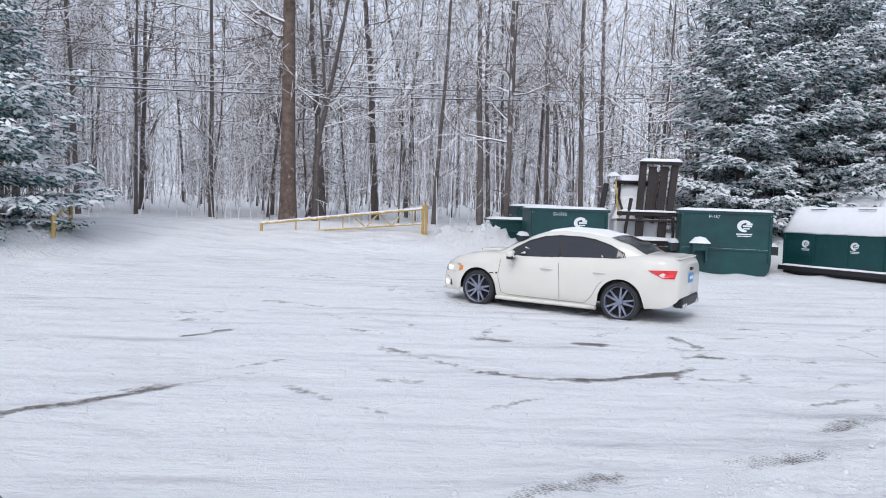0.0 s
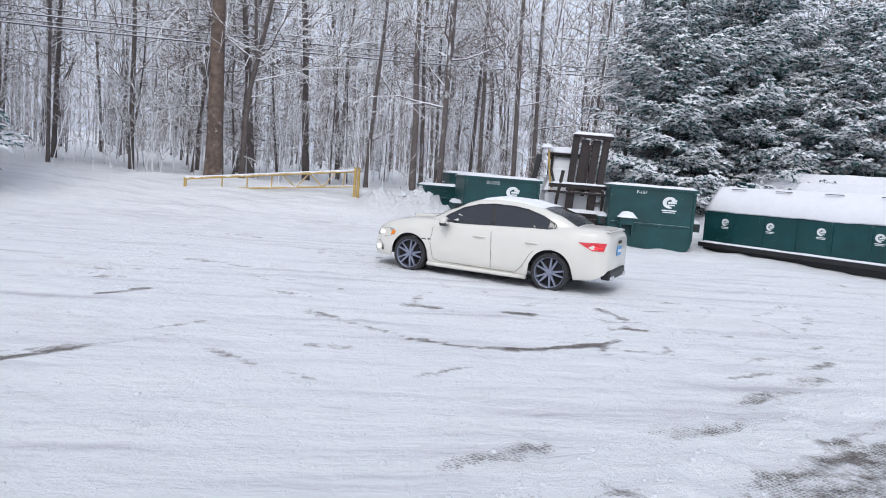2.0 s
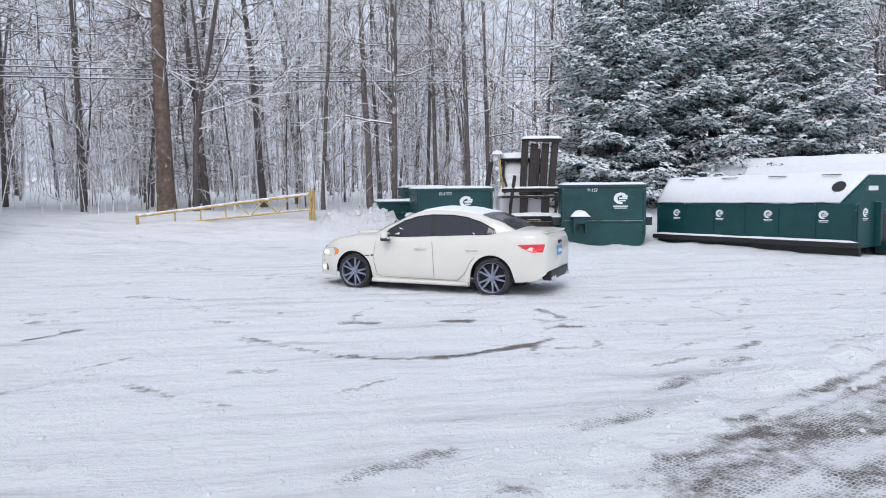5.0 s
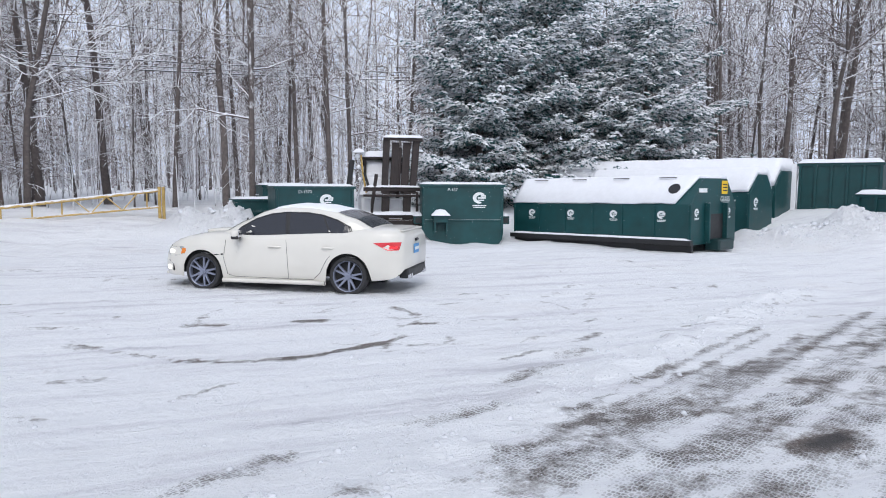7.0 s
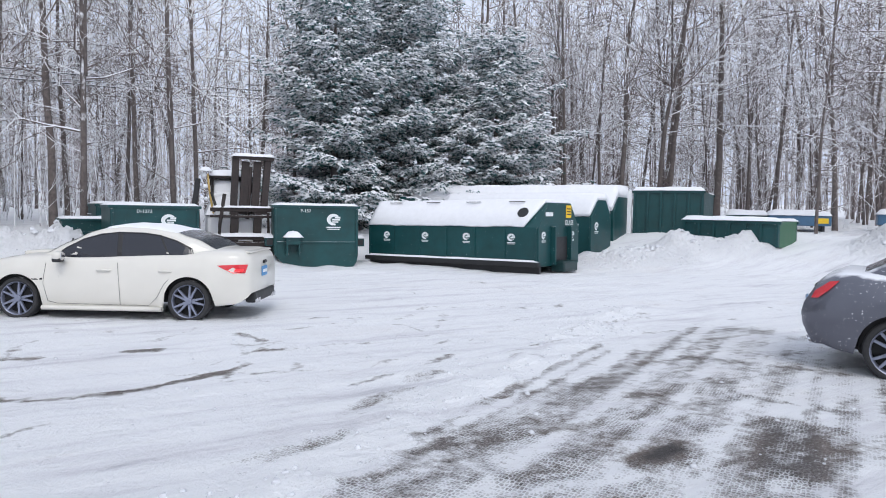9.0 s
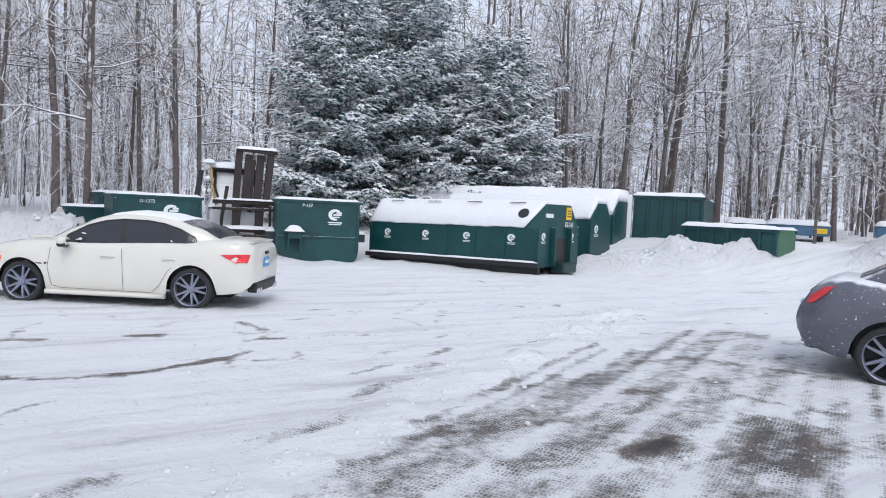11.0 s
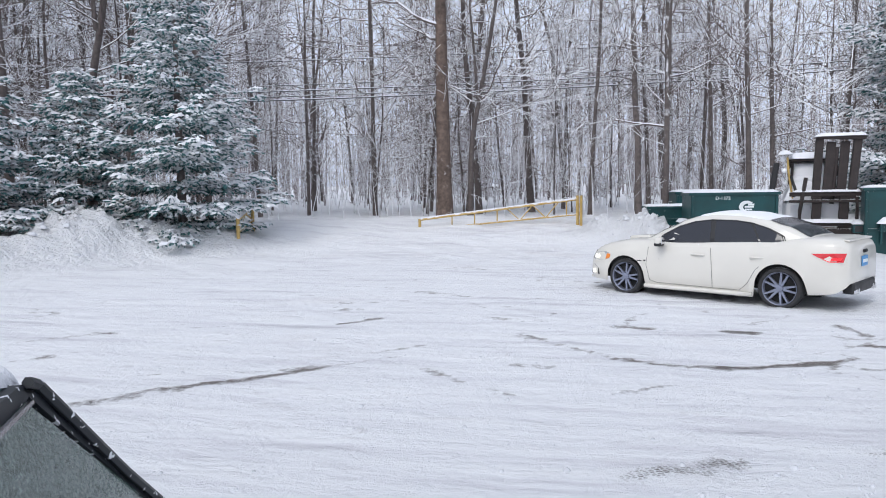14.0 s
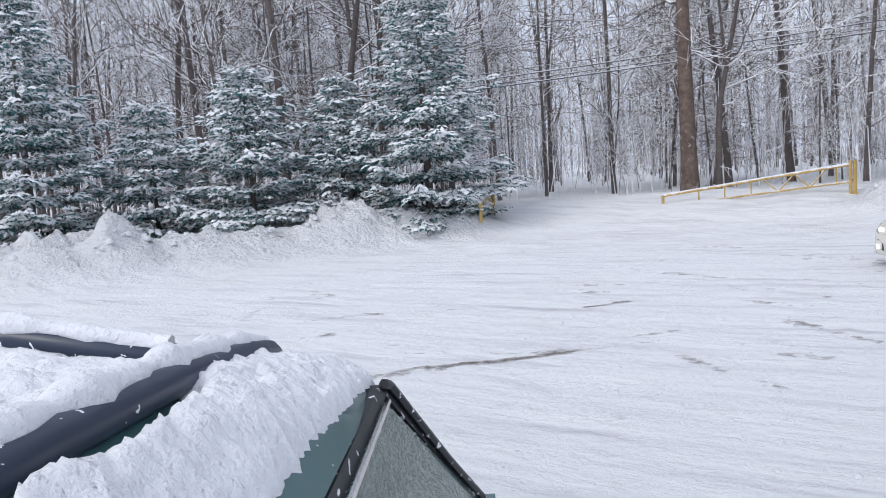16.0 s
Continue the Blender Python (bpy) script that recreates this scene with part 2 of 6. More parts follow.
def box(bm, size, at=(0, 0, 0), rot=(0, 0, 0), bevel=0.0, taper=1.0):
    """A box with its centre at `at`; taper scales its top."""
    r = bmesh.ops.create_cube(bm, size=1.0)
    vs = r["verts"]
    for v in vs:
        if v.co.z > 0:
            v.co.x *= taper
            v.co.y *= taper
        v.co = Vector((v.co.x * size[0], v.co.y * size[1], v.co.z * size[2]))
    if bevel:
        es = {e for v in vs for e in v.link_edges}
        out = bmesh.ops.bevel(bm, geom=list(es), offset=bevel, segments=2, affect="EDGES", profile=0.5)
        vs = list({v for f in out["faces"] for v in f.verts} | {v for v in vs if v.is_valid})
    m = pose(*at, *rot)
    for v in vs:
        v.co = m @ v.co
    return bm


def boxes(*specs):
    bm = bmesh.new()
    for s in specs:
        box(bm, *s[:1], **s[1]) if isinstance(s[1], dict) else box(bm, *s)
    return bm


def tube(bm, pts, radius, sides=8, caps=True):
    """A round bar along points; radius may be a list."""
    pts = [Vector(p) for p in pts]
    rad = radius if isinstance(radius, (list, tuple)) else [radius] * len(pts)
    rings = []
    for i, p in enumerate(pts):
        d = (pts[min(i + 1, len(pts) - 1)] - pts[max(i - 1, 0)]).normalized()
        a = d.cross(Vector((0, 0, 1)))
        if a.length < 0.05:
            a = d.cross(Vector((1, 0, 0)))
        a.normalize()
        b = d.cross(a)
        rings.append([bm.verts.new(p + (a * math.cos(k * math.tau / sides) + b * math.sin(k * math.tau / sides)) * rad[i]) for k in range(sides)])
    for r, s in zip(rings, rings[1:]):
        for k in range(sides):
            bm.faces.new((r[k], r[(k + 1) % sides], s[(k + 1) % sides], s[k]))
    if caps:
        bm.faces.new(rings[0])
        bm.faces.new(rings[-1][::-1])
    return bm


def prism(bm, outline, y0, y1, axis="y"):
    """An outline of (x, z) pushed from y0 to y1; axis x swaps the two."""
    def at(a, z, d):
        return (a, d, z) if axis == "y" else (d, a, z)
    f = [bm.verts.new(at(a, z, y0)) for a, z in outline]
    g = [bm.verts.new(at(a, z, y1)) for a, z in outline]
    n = len(outline)
    for k in range(n):
        bm.faces.new((f[k], f[(k + 1) % n], g[(k + 1) % n], g[k]))
    bm.faces.new(f)
    bm.faces.new(g)
    bmesh.ops.recalc_face_normals(bm, faces=bm.faces)
    return bm


def hash2(x, y, s=1.0, seed=0.0):
    return noise.noise((x * s + seed, y * s - seed, seed))


def sstep(a, b, x):
    t = min(1.0, max(0.0, (x - a) / (b - a)))
    return t * t * (3 - 2 * t)


def seg_dist(x, y, a, b):
    ax, ay, bx, by = *a, *b
    dx, dy = bx - ax, by - ay
    t = min(1.0, max(0.0, ((x - ax) * dx + (y - ay) * dy) / (dx * dx + dy * dy + 1e-9)))
    return math.hypot(x - ax - t * dx, y - ay - t * dy), t


# ---- ground ----
BANKS = [  # ridges of ploughed snow: two ends, height, half width
    ((-17.5, 9.5), (-14.0, 16.2), 0.75, 1.5),
    ((-14.0, 16.2), (-11.8, 18.4), 0.6, 1.2),
    ((-24.0, 3.0), (-17.5, 9.5), 0.75, 1.8),
    ((-0.2, 22.4), (1.3, 21.6), 0.85, 0.75),
    ((1.3, 21.4), (3.2, 20.3), 0.35, 0.7),
    ((18.7, 16.0), (20.2, 14.4), 0.60, 0.75),
    ((15.6, 16.6), (17.6, 15.4), 0.42, 0.8),
    ((23.0, 11.2), (30.0, 8.0), 0.95, 1.2),
    ((5.0, 20.6), (6.5, 20.4), 0.22, 0.5),
]


def height(x, y):
    r = math.hypot(x, y)
    near = 19.3 + 2.5 * sstep(-2.0, 3.0, x)
    z = 0.85 * sstep(near, near + 6.7, r) + 0.5 * sstep(27, 60, r) + 2.5 * sstep(60, 160, r)
    z += 0.17 * sstep(21.5, 24.5, r) * sstep(15, 19, x)
    z *= sstep(-8, 4, y)
    for a, b, h, w in BANKS:
        if min(a[0], b[0]) - 4 * w < x < max(a[0], b[0]) + 4 * w and min(a[1], b[1]) - 4 * w < y < max(a[1], b[1]) + 4 * w:
            d, t = seg_dist(x, y, a, b)
            k = math.exp(-(d / w) ** 2 * 1.3)
            z += k * h * (0.85 + 0.45 * hash2(x, y, 0.7, 3.0) + 0.25 * hash2(x, y, 1.7, 9.0) + 0.24 * hash2(x, y, 2.6, 2.0) + 0.38 * abs(hash2(x, y, 3.6, 6.0)))
    edge = sstep(15, 19, r) * sstep(0, 6, y)
    z += edge * (0.09 * hash2(x, y, 0.5) + 0.05 * hash2(x, y, 1.7, 5.0))
    z += 0.016 * hash2(x, y, 0.9, 7.0) + 0.016 * hash2(x, y, 3.1, 1.0)
    if r < 16:
        z += 0.014 * hash2(x, y, 6.5, 2.0) * max(0.0, 0.6 + hash2(x, y, 0.6, 11.0))
    # the low windrow between the snow and the worn drive
    d, t = seg_dist(x, y, (-0.2, 3.0), (9.5, 9.0))
    lump = max(0.0, hash2(x, y, 2.6, 4.0) + 0.15)
    z += (0.10 * lump + 0.06 * max(0.0, hash2(x, y, 6.0, 8.0))) * math.exp(-(d / 0.38) ** 2)
    return z


def span(*pieces):
    out = []
    for a, b, step in pieces:
        n = max(1, round((b - a) / step))
        out += [a + (b - a) * k / n for k in range(n)]
    return out + [pieces[-1][1]]


DRIVE = []
# rubbed marks: two ends, half width, strength
MARKS = [
    # the drive, worn by tyres
    ((2.05, 3.75), (5.2, 5.2), 0.34, 0.66), ((3.6, 4.15), (4.9, 5.1), 0.45, 0.5), ((1.6, 2.7), (4.2, 4.1), 0.40, 0.62),
    ((3.2, 3.2), (6.0, 4.75), 0.14, 0.50), ((3.9, 2.9), (7.2, 4.9), 0.14, 0.48), ((4.6, 2.2), (8.2, 4.6), 0.16, 0.45),
    ((5.8, 4.7), (9.6, 6.4), 0.35, 0.42), ((6.3, 4.2), (9.5, 5.5), 0.20, 0.50),
    ((2.6, 3.2), (9.0, 6.4), 1.05, 0.52), ((3.86, 3.42), (4.40, 3.52), 0.20, 0.80), ((4.05, 3.45), (4.30, 3.52), 0.14, 0.95),
    ((4.7, 2.9), (5.5, 3.4), 0.38, 0.85), ((3.7, 2.5), (4.9, 3.1), 0.35, 0.72),
    ((7.0, 5.72), (7.9, 4.1), 0.10, 0.75), ((6.0, 4.3), (6.4, 3.4), 0.08, 0.70), ((5.3, 3.6), (5.8, 3.2), 0.10, 0.7),
    ((1.3, 2.6), (3.1, 3.1), 0.35, 0.55), ((0.2, 2.2), (2.2, 2.9), 0.3, 0.55),
    ((0.1, 3.95), (0.7, 4.3), 0.16, 0.60), ((1.4, 4.5), (2.4, 4.95), 0.16, 0.50), ((3.0, 5.5), (3.9, 6.3), 0.20, 0.42),
    ((2.6, 5.3), (3.4, 5.9), 0.18, 0.45), ((-0.3, 3.2), (1.0, 3.7), 0.18, 0.4),
    # skid marks about the ring
    ((-1.0, 8.05), (-0.6, 7.6), 0.10, 0.55), ((-0.6, 7.6), (0.0, 7.06), 0.07, 0.5), ((0.0, 7.06), (0.5, 6.84), 0.07, 0.85), ((0.5, 6.84), (0.95, 6.82), 0.07, 0.85),
    ((0.95, 6.82), (1.45, 6.96), 0.08, 0.95), ((1.45, 6.96), (2.0, 7.22), 0.08, 0.9), ((2.0, 7.22), (2.4, 7.5), 0.07, 0.8),
    ((0.05, 8.85), (0.4, 8.75), 0.13, 0.8), ((0.12, 8.9), (0.22, 9.4), 0.08, 0.5), ((0.22, 9.4), (0.74, 10.4), 0.07, 0.42), ((0.74, 10.4), (1.3, 10.4), 0.07, 0.35),
    ((1.38, 8.7), (1.6, 8.72), 0.16, 0.9), ((2.72, 9.3), (2.85, 8.65), 0.09, 0.75), ((2.68, 8.1), (2.85, 8.05), 0.09, 0.7),
    ((-1.0, 6.58), (-0.6, 6.6), 0.09, 0.6), ((-0.6, 6.6), (0.1, 6.3), 0.06, 0.3),
    # streaks to the gate side
    ((-3.55, 8.45), (-3.15, 8.9), 0.09, 0.7), ((-5.4, 7.85), (-4.5, 8.25), 0.08, 0.55), ((-4.1, 5.0), (-3.5, 5.5), 0.08, 0.8), ((-3.5, 5.5), (-2.9, 6.1), 0.08, 0.75),
    ((-2.9, 6.1), (-2.2, 6.75), 0.05, 0.5), ((-4.4, 4.6), (-3.8, 5.15), 0.13, 0.55), ((-7.1, 6.6), (-6.3, 7.35), 0.12, 0.5), ((-6.2, 5.8), (-5.9, 6.3), 0.08, 0.6),
    ((-2.6, 6.85), (-2.1, 7.3), 0.07, 0.45), ((-3.3, 11.6), (-2.4, 11.2), 0.15, 0.5), ((-5.0, 12.2), (-3.9, 12.0), 0.10, 0.45), ((3.2, 10.5), (4.6, 10.0), 0.10, 0.45), ((5.5, 11.0), (8.0, 9.6), 0.08, 0.4),
]
for k in range(13):  # parallel tyre tracks along the drive
    off = -0.9 + 0.27 * k + random.uniform(-0.05, 0.05)
    u0, u1 = random.uniform(-1.0, 0.8), random.uniform(3.2, 7.0)
    ox, oy = 2.9 + 0.49 * off * -1 + 0.0, 3.6 + 0.87 * off * -1
    DRIVE.append(((ox + 0.87 * u0 + 0.98 * off, oy + 0.49 * u0), (ox + 0.87 * u1 + 0.98 * off, oy + 0.49 * u1), random.uniform(0.07, 0.11), random.uniform(0.42, 0.68)))
for k in range(130):  # faint sweeps left by earlier circling
    cx, cy, rr, a0 = random.uniform(-6, 8), random.uniform(8.5, 14.5), random.uniform(3.5, 8), random.uniform(0, math.tau)
    n = random.randint(2, 4)
    for i in range(n):
        a, b = a0 + i * 0.11, a0 + (i + 1) * 0.11
        p, q = (cx + rr * math.cos(a), cy + rr * 0.8 * math.sin(a)), (cx + rr * math.cos(b), cy + rr * 0.8 * math.sin(b))
        if 5.5 < p[1] < 17 and math.hypot(*p) < 18:
            MARKS.append((p, q, random.uniform(0.04, 0.09), random.uniform(0.25, 0.52)))


MARKS = DRIVE + MARKS


def ground():
    xs = span((-420, -60, 24), (-60, -26, 3), (-26, -8, 0.15), (-8, -4.5, 0.2), (-4.5, 8.5, 0.085), (8.5, 12, 0.2), (12, 34, 0.2), (34, 70, 3), (70, 420, 24))
    ys = span((-300, -40, 26), (-40, 1, 2.5), (1, 9.6, 0.085), (9.6, 14, 0.18), (14, 26, 0.17), (26, 46, 1.2), (46, 110, 6), (110, 480, 30))
    nx, ny = len(xs), len(ys)
    verts = [(x, y, height(x, y)) for y in ys for x in xs]
    faces = [(j * nx + i, j * nx + i + 1, (j + 1) * nx + i + 1, (j + 1) * nx + i) for j in range(ny - 1) for i in range(nx - 1)]
    me = raw("ground", verts, faces)
    X, Y = np.meshgrid(np.array(xs), np.array(ys))
    wear, tread = np.zeros_like(X), np.zeros_like(X)
    for i, (a, b, w, s) in enumerate(MARKS):
        dx, dy = b[0] - a[0], b[1] - a[1]
        t = np.clip(((X - a[0]) * dx + (Y - a[1]) * dy) / (dx * dx + dy * dy), 0, 1)
        d = np.hypot(X - a[0] - t * dx, Y - a[1] - t * dy)
        k = s * (1.12 if i < 23 + len(DRIVE) else 1.0) * np.exp(-(d / w) ** 4)
        wear = np.maximum(wear, k)
        if i < 23 + len(DRIVE):
            tread = np.maximum(tread, np.exp(-(d / (w * 1.3)) ** 4) * (0 if s in (0.80, 0.95) else 1))
    loose = np.zeros_like(X)
    for a, b, h, w in BANKS:
        dx, dy = b[0] - a[0], b[1] - a[1]
        t = np.clip(((X - a[0]) * dx + (Y - a[1]) * dy) / (dx * dx + dy * dy), 0, 1)
        loose = np.maximum(loose, np.clip(1.6 * np.exp(-(np.hypot(X - a[0] - t * dx, Y - a[1] - t * dy) / w) ** 2 * 0.7), 0, 1))
    for key, v in (("wear", wear), ("tread", tread), ("loose", loose)):
        at = me.attributes.new(key, "FLOAT", "POINT")
        at.data.foreach_set("value", v.ravel().astype(np.float32))
    part("ground", me, M_GROUND, None, smooth=True)
    tagged(bpy.data.objects["ground"], "packed white snow over asphalt with tyre tracks", "ground", kind="structure")


ground()


def crumbs():
    """Loose lumps of snow thrown up along the drive and about the lot."""
    rng = random.Random(77)
    v, f = [], []

    def lump(x, y, r, sunk=0.0):
        z, b = height(x, y) - sunk * r, len(v)
        a0 = rng.random() * 6
        for ring, k, up in ((1.0, 7, -0.35), (0.95, 7, 0.25), (0.55, 7, 0.62)):
            for i in range(k):
                a = a0 + i * math.tau / k + rng.uniform(-0.25, 0.25)
                s = r * ring * rng.uniform(0.75, 1.2)
                v.append((x + s * math.cos(a), y + s * math.sin(a), z + r * up * rng.uniform(0.7, 1.3)))
        for i in range(7):
            j = (i + 1) % 7
            f.append((b + i, b + j, b + 7 + j, b + 7 + i))
            f.append((b + 7 + i, b + 7 + j, b + 14 + j, b + 14 + i))
        f.append(tuple(b + 14 + i for i in range(7)))

    for k in range(900):
        if rng.random() < 0.6:
            t = rng.random()
            x, y = -0.6 + 10 * t + rng.gauss(0, 0.30), 2.75 + 6.2 * t + rng.gauss(0, 0.30)
        else:
            x, y = rng.uniform(-5, 8), rng.uniform(2.2, 9)
        r = rng.choice([0.005, 0.006, 0.008, 0.010, 0.013, 0.022]) * rng.uniform(0.7, 1.3)
        if y > 6 and r < 0.012:
            continue
        lump(x, y, r)
    for p, q, h, w in BANKS:  # clods on the ploughed banks
        for k in range(int(26 * math.dist(p, q) * w)):
            t, r = rng.random(), rng.choice([0.03, 0.04, 0.05, 0.07, 0.10]) * rng.uniform(0.8, 1.2)
            lump(p[0] + (q[0] - p[0]) * t + rng.gauss(0, 0.5 * w), p[1] + (q[1] - p[1]) * t + rng.gauss(0, 0.5 * w), r, 0.42)
    tagged(part("snow_crumbs", raw("snow_crumbs", v, f), M_CRUMB, smooth=True), "loose crumbs of snow strewn over the lot", "snow crumbs", kind="stuff")


crumbs()


# ---- bare trees ----
class Sticks:
    """Gathers tapered bars into one mesh."""
    def __init__(self):
        self.v, self.f = [], []

    def bar(self, pts, rads, sides):
        base, n = len(self.v), len(pts)
        for i, p in enumerate(pts):
            d = (pts[min(i + 1, n - 1)] - pts[max(i - 1, 0)]).normalized()
            a = d.cross(Vector((0.31, 0.87, 0.1)))
            a.normalize()
            b = d.cross(a)
            for k in range(sides):
                q = p + (a * math.cos(k * math.tau / sides) + b * math.sin(k * math.tau / sides)) * rads[i]
                self.v.append(q[:])
        for i in range(n - 1):
            for k in range(sides):
                o, o2 = base + i * sides, base + (i + 1) * sides
                self.f.append((o + k, o + (k + 1) % sides, o2 + (k + 1) % sides, o2 + k))


def grow(st, rng, p, d, length, r, level, deep, lift, sides):
    """A limb and all that springs from it."""
    n = 6 if level <= 1 else 2 if level == 2 else 1
    wave = (0, 0.20, 0.30, 0.2)[min(level, 3)]
    r = max(r, (0, 0.027, 0.019, 0.013, 0.010)[level])
    pts, rads, q, e = [p.copy()], [r], p.copy(), d.copy()
    for i in range(n):
        e = (e + Vector((rng.gauss(0, wave), rng.gauss(0, wave), rng.gauss(0, wave * 0.8) + lift))).normalized()
        q = q + e * (length / n)
        pts.append(q.copy())
        rads.append(max(0.005, r * (1 - 0.75 * (i + 1) / n)))
    st.bar(pts, rads, (sides if level < 2 else 3))
    if level >= deep:
        return
    kids = [0, 7, 4, 4, 4][level] if level else 0
    for k in range(kids):
        t = rng.uniform(0.22, 0.98)
        i = min(n - 1, int(t * n))
        s = pts[i].lerp(pts[i + 1], t * n - i)
        e = (pts[i + 1] - pts[i]).normalized()
        side = e.cross(Vector((rng.gauss(0, 1), rng.gauss(0, 1), rng.gauss(0, 0.6)))).normalized()
        e = (e * 0.75 + side * rng.uniform(0.5, 0.95)).normalized()
        grow(st, rng, s, e, length * (rng.uniform(0.36, 0.66) if level < 2 else rng.uniform(0.28, 0.46)), max(0.006, rads[i] * 0.55), level + 1, deep, 0.03, sides)


def bare_tree_meshes(seed, tall, r0, first, limbs, deep=3, fork=False, low=0, wander=1.0):
    """Trunk and crown of a leafless tree, as two meshes."""
    rng = random.Random(seed)
    trunk, crown = Sticks(), Sticks()
    lean = Vector((rng.gauss(0, 0.03 * wander), rng.gauss(0, 0.03 * wander), 1)).normalized()
    p, pts, rads, n = Vector((0, 0, -0.3)), [], [], 12
    for i in range(n + 1):
        t = i / n
        pts.append(p.copy())
        rads.append(r0 * (1.25 if i == 0 else 1) * (1 - 0.86 * t) + 0.012)
        lean = (lean + Vector((rng.gauss(0, 0.035 * wander), rng.gauss(0, 0.035 * wander), 0.05))).normalized()
        p = p + lean * (tall / n)
    trunk.bar(pts, rads, 9)
    if fork:
        s = pts[4]
        q = [s + Vector((0.11 * k * math.cos(seed) + rng.gauss(0, 0.05), 0.11 * k * math.sin(seed), k * tall / 13)) for k in range(8)]
        trunk.bar(q, [r0 * 0.55 * (1 - 0.12 * k) for k in range(8)], 7)
        for k in range(2, 8):
            for _ in range(3):
                a = rng.uniform(0, math.tau)
                grow(crown, rng, q[k], Vector((math.cos(a), math.sin(a), rng.uniform(0.2, 0.9))).normalized(), rng.uniform(1.2, 2.6), r0 * 0.2, 2, deep, 0.05, 4)
    for k in range(limbs):
        t = first + (0.97 - first) * (k + rng.random()) / limbs
        i = min(n - 1, int(t * n))
        s = pts[i].lerp(pts[i + 1], t * n - i)
        a = rng.uniform(0, math.tau)
        e = Vector((math.cos(a), math.sin(a), rng.uniform(0.0, 0.35) + 0.6 * t * rng.random())).normalized()
        grow(crown, rng, s, e, tall * rng.choice([0.15, 0.19, 0.22, 0.26, 0.32]) * (1.15 - 0.6 * t), max(0.012, rads[i] * rng.uniform(0.22, 0.42)), 1, deep, 0.09, 4)
    for k in range(low):  # fine low shoots
        t = rng.uniform(0.08, 0.5)
        i = min(n - 1, int(t * n))
        a = rng.uniform(0, math.tau)
        grow(crown, rng, pts[i].lerp(pts[i + 1], t * n - i), Vector((math.cos(a), math.sin(a), rng.uniform(0.0, 0.5))).normalized(), rng.uniform(0.9, 2.3), 0.014, 2, deep, 0.0, 3)
    return raw("trunk", trunk.v, trunk.f), raw("crown", crown.v, crown.f)


def bare_tree(name, label, seed, bark, **kw):
    t = thing(name, label, "tree", group="bare trees of the wood")
    a, b = bare_tree_meshes(seed, **kw)
    part("trunk", a, bark, t, smooth=True)
    part("crown", b, M_TWIG, t)
    return t


def plant(ob, spots):
    """Moves a tree to the first spot and copies it to the others: x, y, turn, scale."""
    for i, (x, y, a, s) in enumerate(spots):
        lean = 0.3 if i == 0 else 2.2
        fat = 1.0 if i == 0 else 0.65 + 0.45 * abs(math.sin(x * 12.9 + y * 4.1)) ** 2
        m = pose(x, y, height(x, y) - 0.05, lean * math.sin(x * 3.3), lean * math.cos(y * 5.1), a)
        if i == 0:
            ob.matrix_world = m
            ob.scale = (s * fat, s * fat, s)
        else:
            c = copy_thing(ob, m)
            c.scale = (s * fat, s * fat, s)


TREES = [
    bare_tree("bare_tree", "tall leafless tree with snow along its grey branches", 11, M_BARK, tall=17, r0=0.115, first=0.22, limbs=32, low=16),
    bare_tree("bare_tree", "tall leafless tree with snow along its grey branches", 12, M_BARK, tall=19, r0=0.13, first=0.30, limbs=28, low=12),
    bare_tree("bare_tree", "slim leafless tree with snow-dusted twigs", 13, M_BARK, tall=15, r0=0.085, first=0.20, limbs=28, low=14),
    bare_tree("bare_tree", "slim leafless tree with snow-dusted twigs", 14, M_BARK, tall=14, r0=0.065, first=0.16, limbs=26, low=14),
    bare_tree("bare_tree", "forked leafless tree with snow-covered limbs", 15, M_BARK, tall=17, r0=0.115, first=0.22, limbs=28, fork=True, low=14),
    bare_tree("bare_tree", "thin young leafless tree with snow-dusted twigs", 16, M_BARK, tall=9, r0=0.05, first=0.12, limbs=20, low=8),
]
FAR = [
    bare_tree("bare_tree", "tall leafless tree deep in the snowy wood", 31, M_BARK, tall=18, r0=0.13, first=0.25, limbs=30, deep=2, low=4),
    bare_tree("bare_tree", "slim leafless tree deep in the snowy wood", 32, M_BARK, tall=16, r0=0.09, first=0.2, limbs=30, deep=2, low=4),
    bare_tree("bare_tree", "forked leafless tree deep in the snowy wood", 33, M_BARK, tall=17, r0=0.11, first=0.22, limbs=28, deep=2, fork=True, low=4),
]
BIG = bare_tree("old_tree", "thick brown-barked old tree with broken bark, leafless", 17, M_BARK_BROWN, tall=20, r0=0.285, first=0.33, limbs=24, low=5, wander=0.15)
plant(BIG, [(-6.07, 25.3, 0, 1.0)])
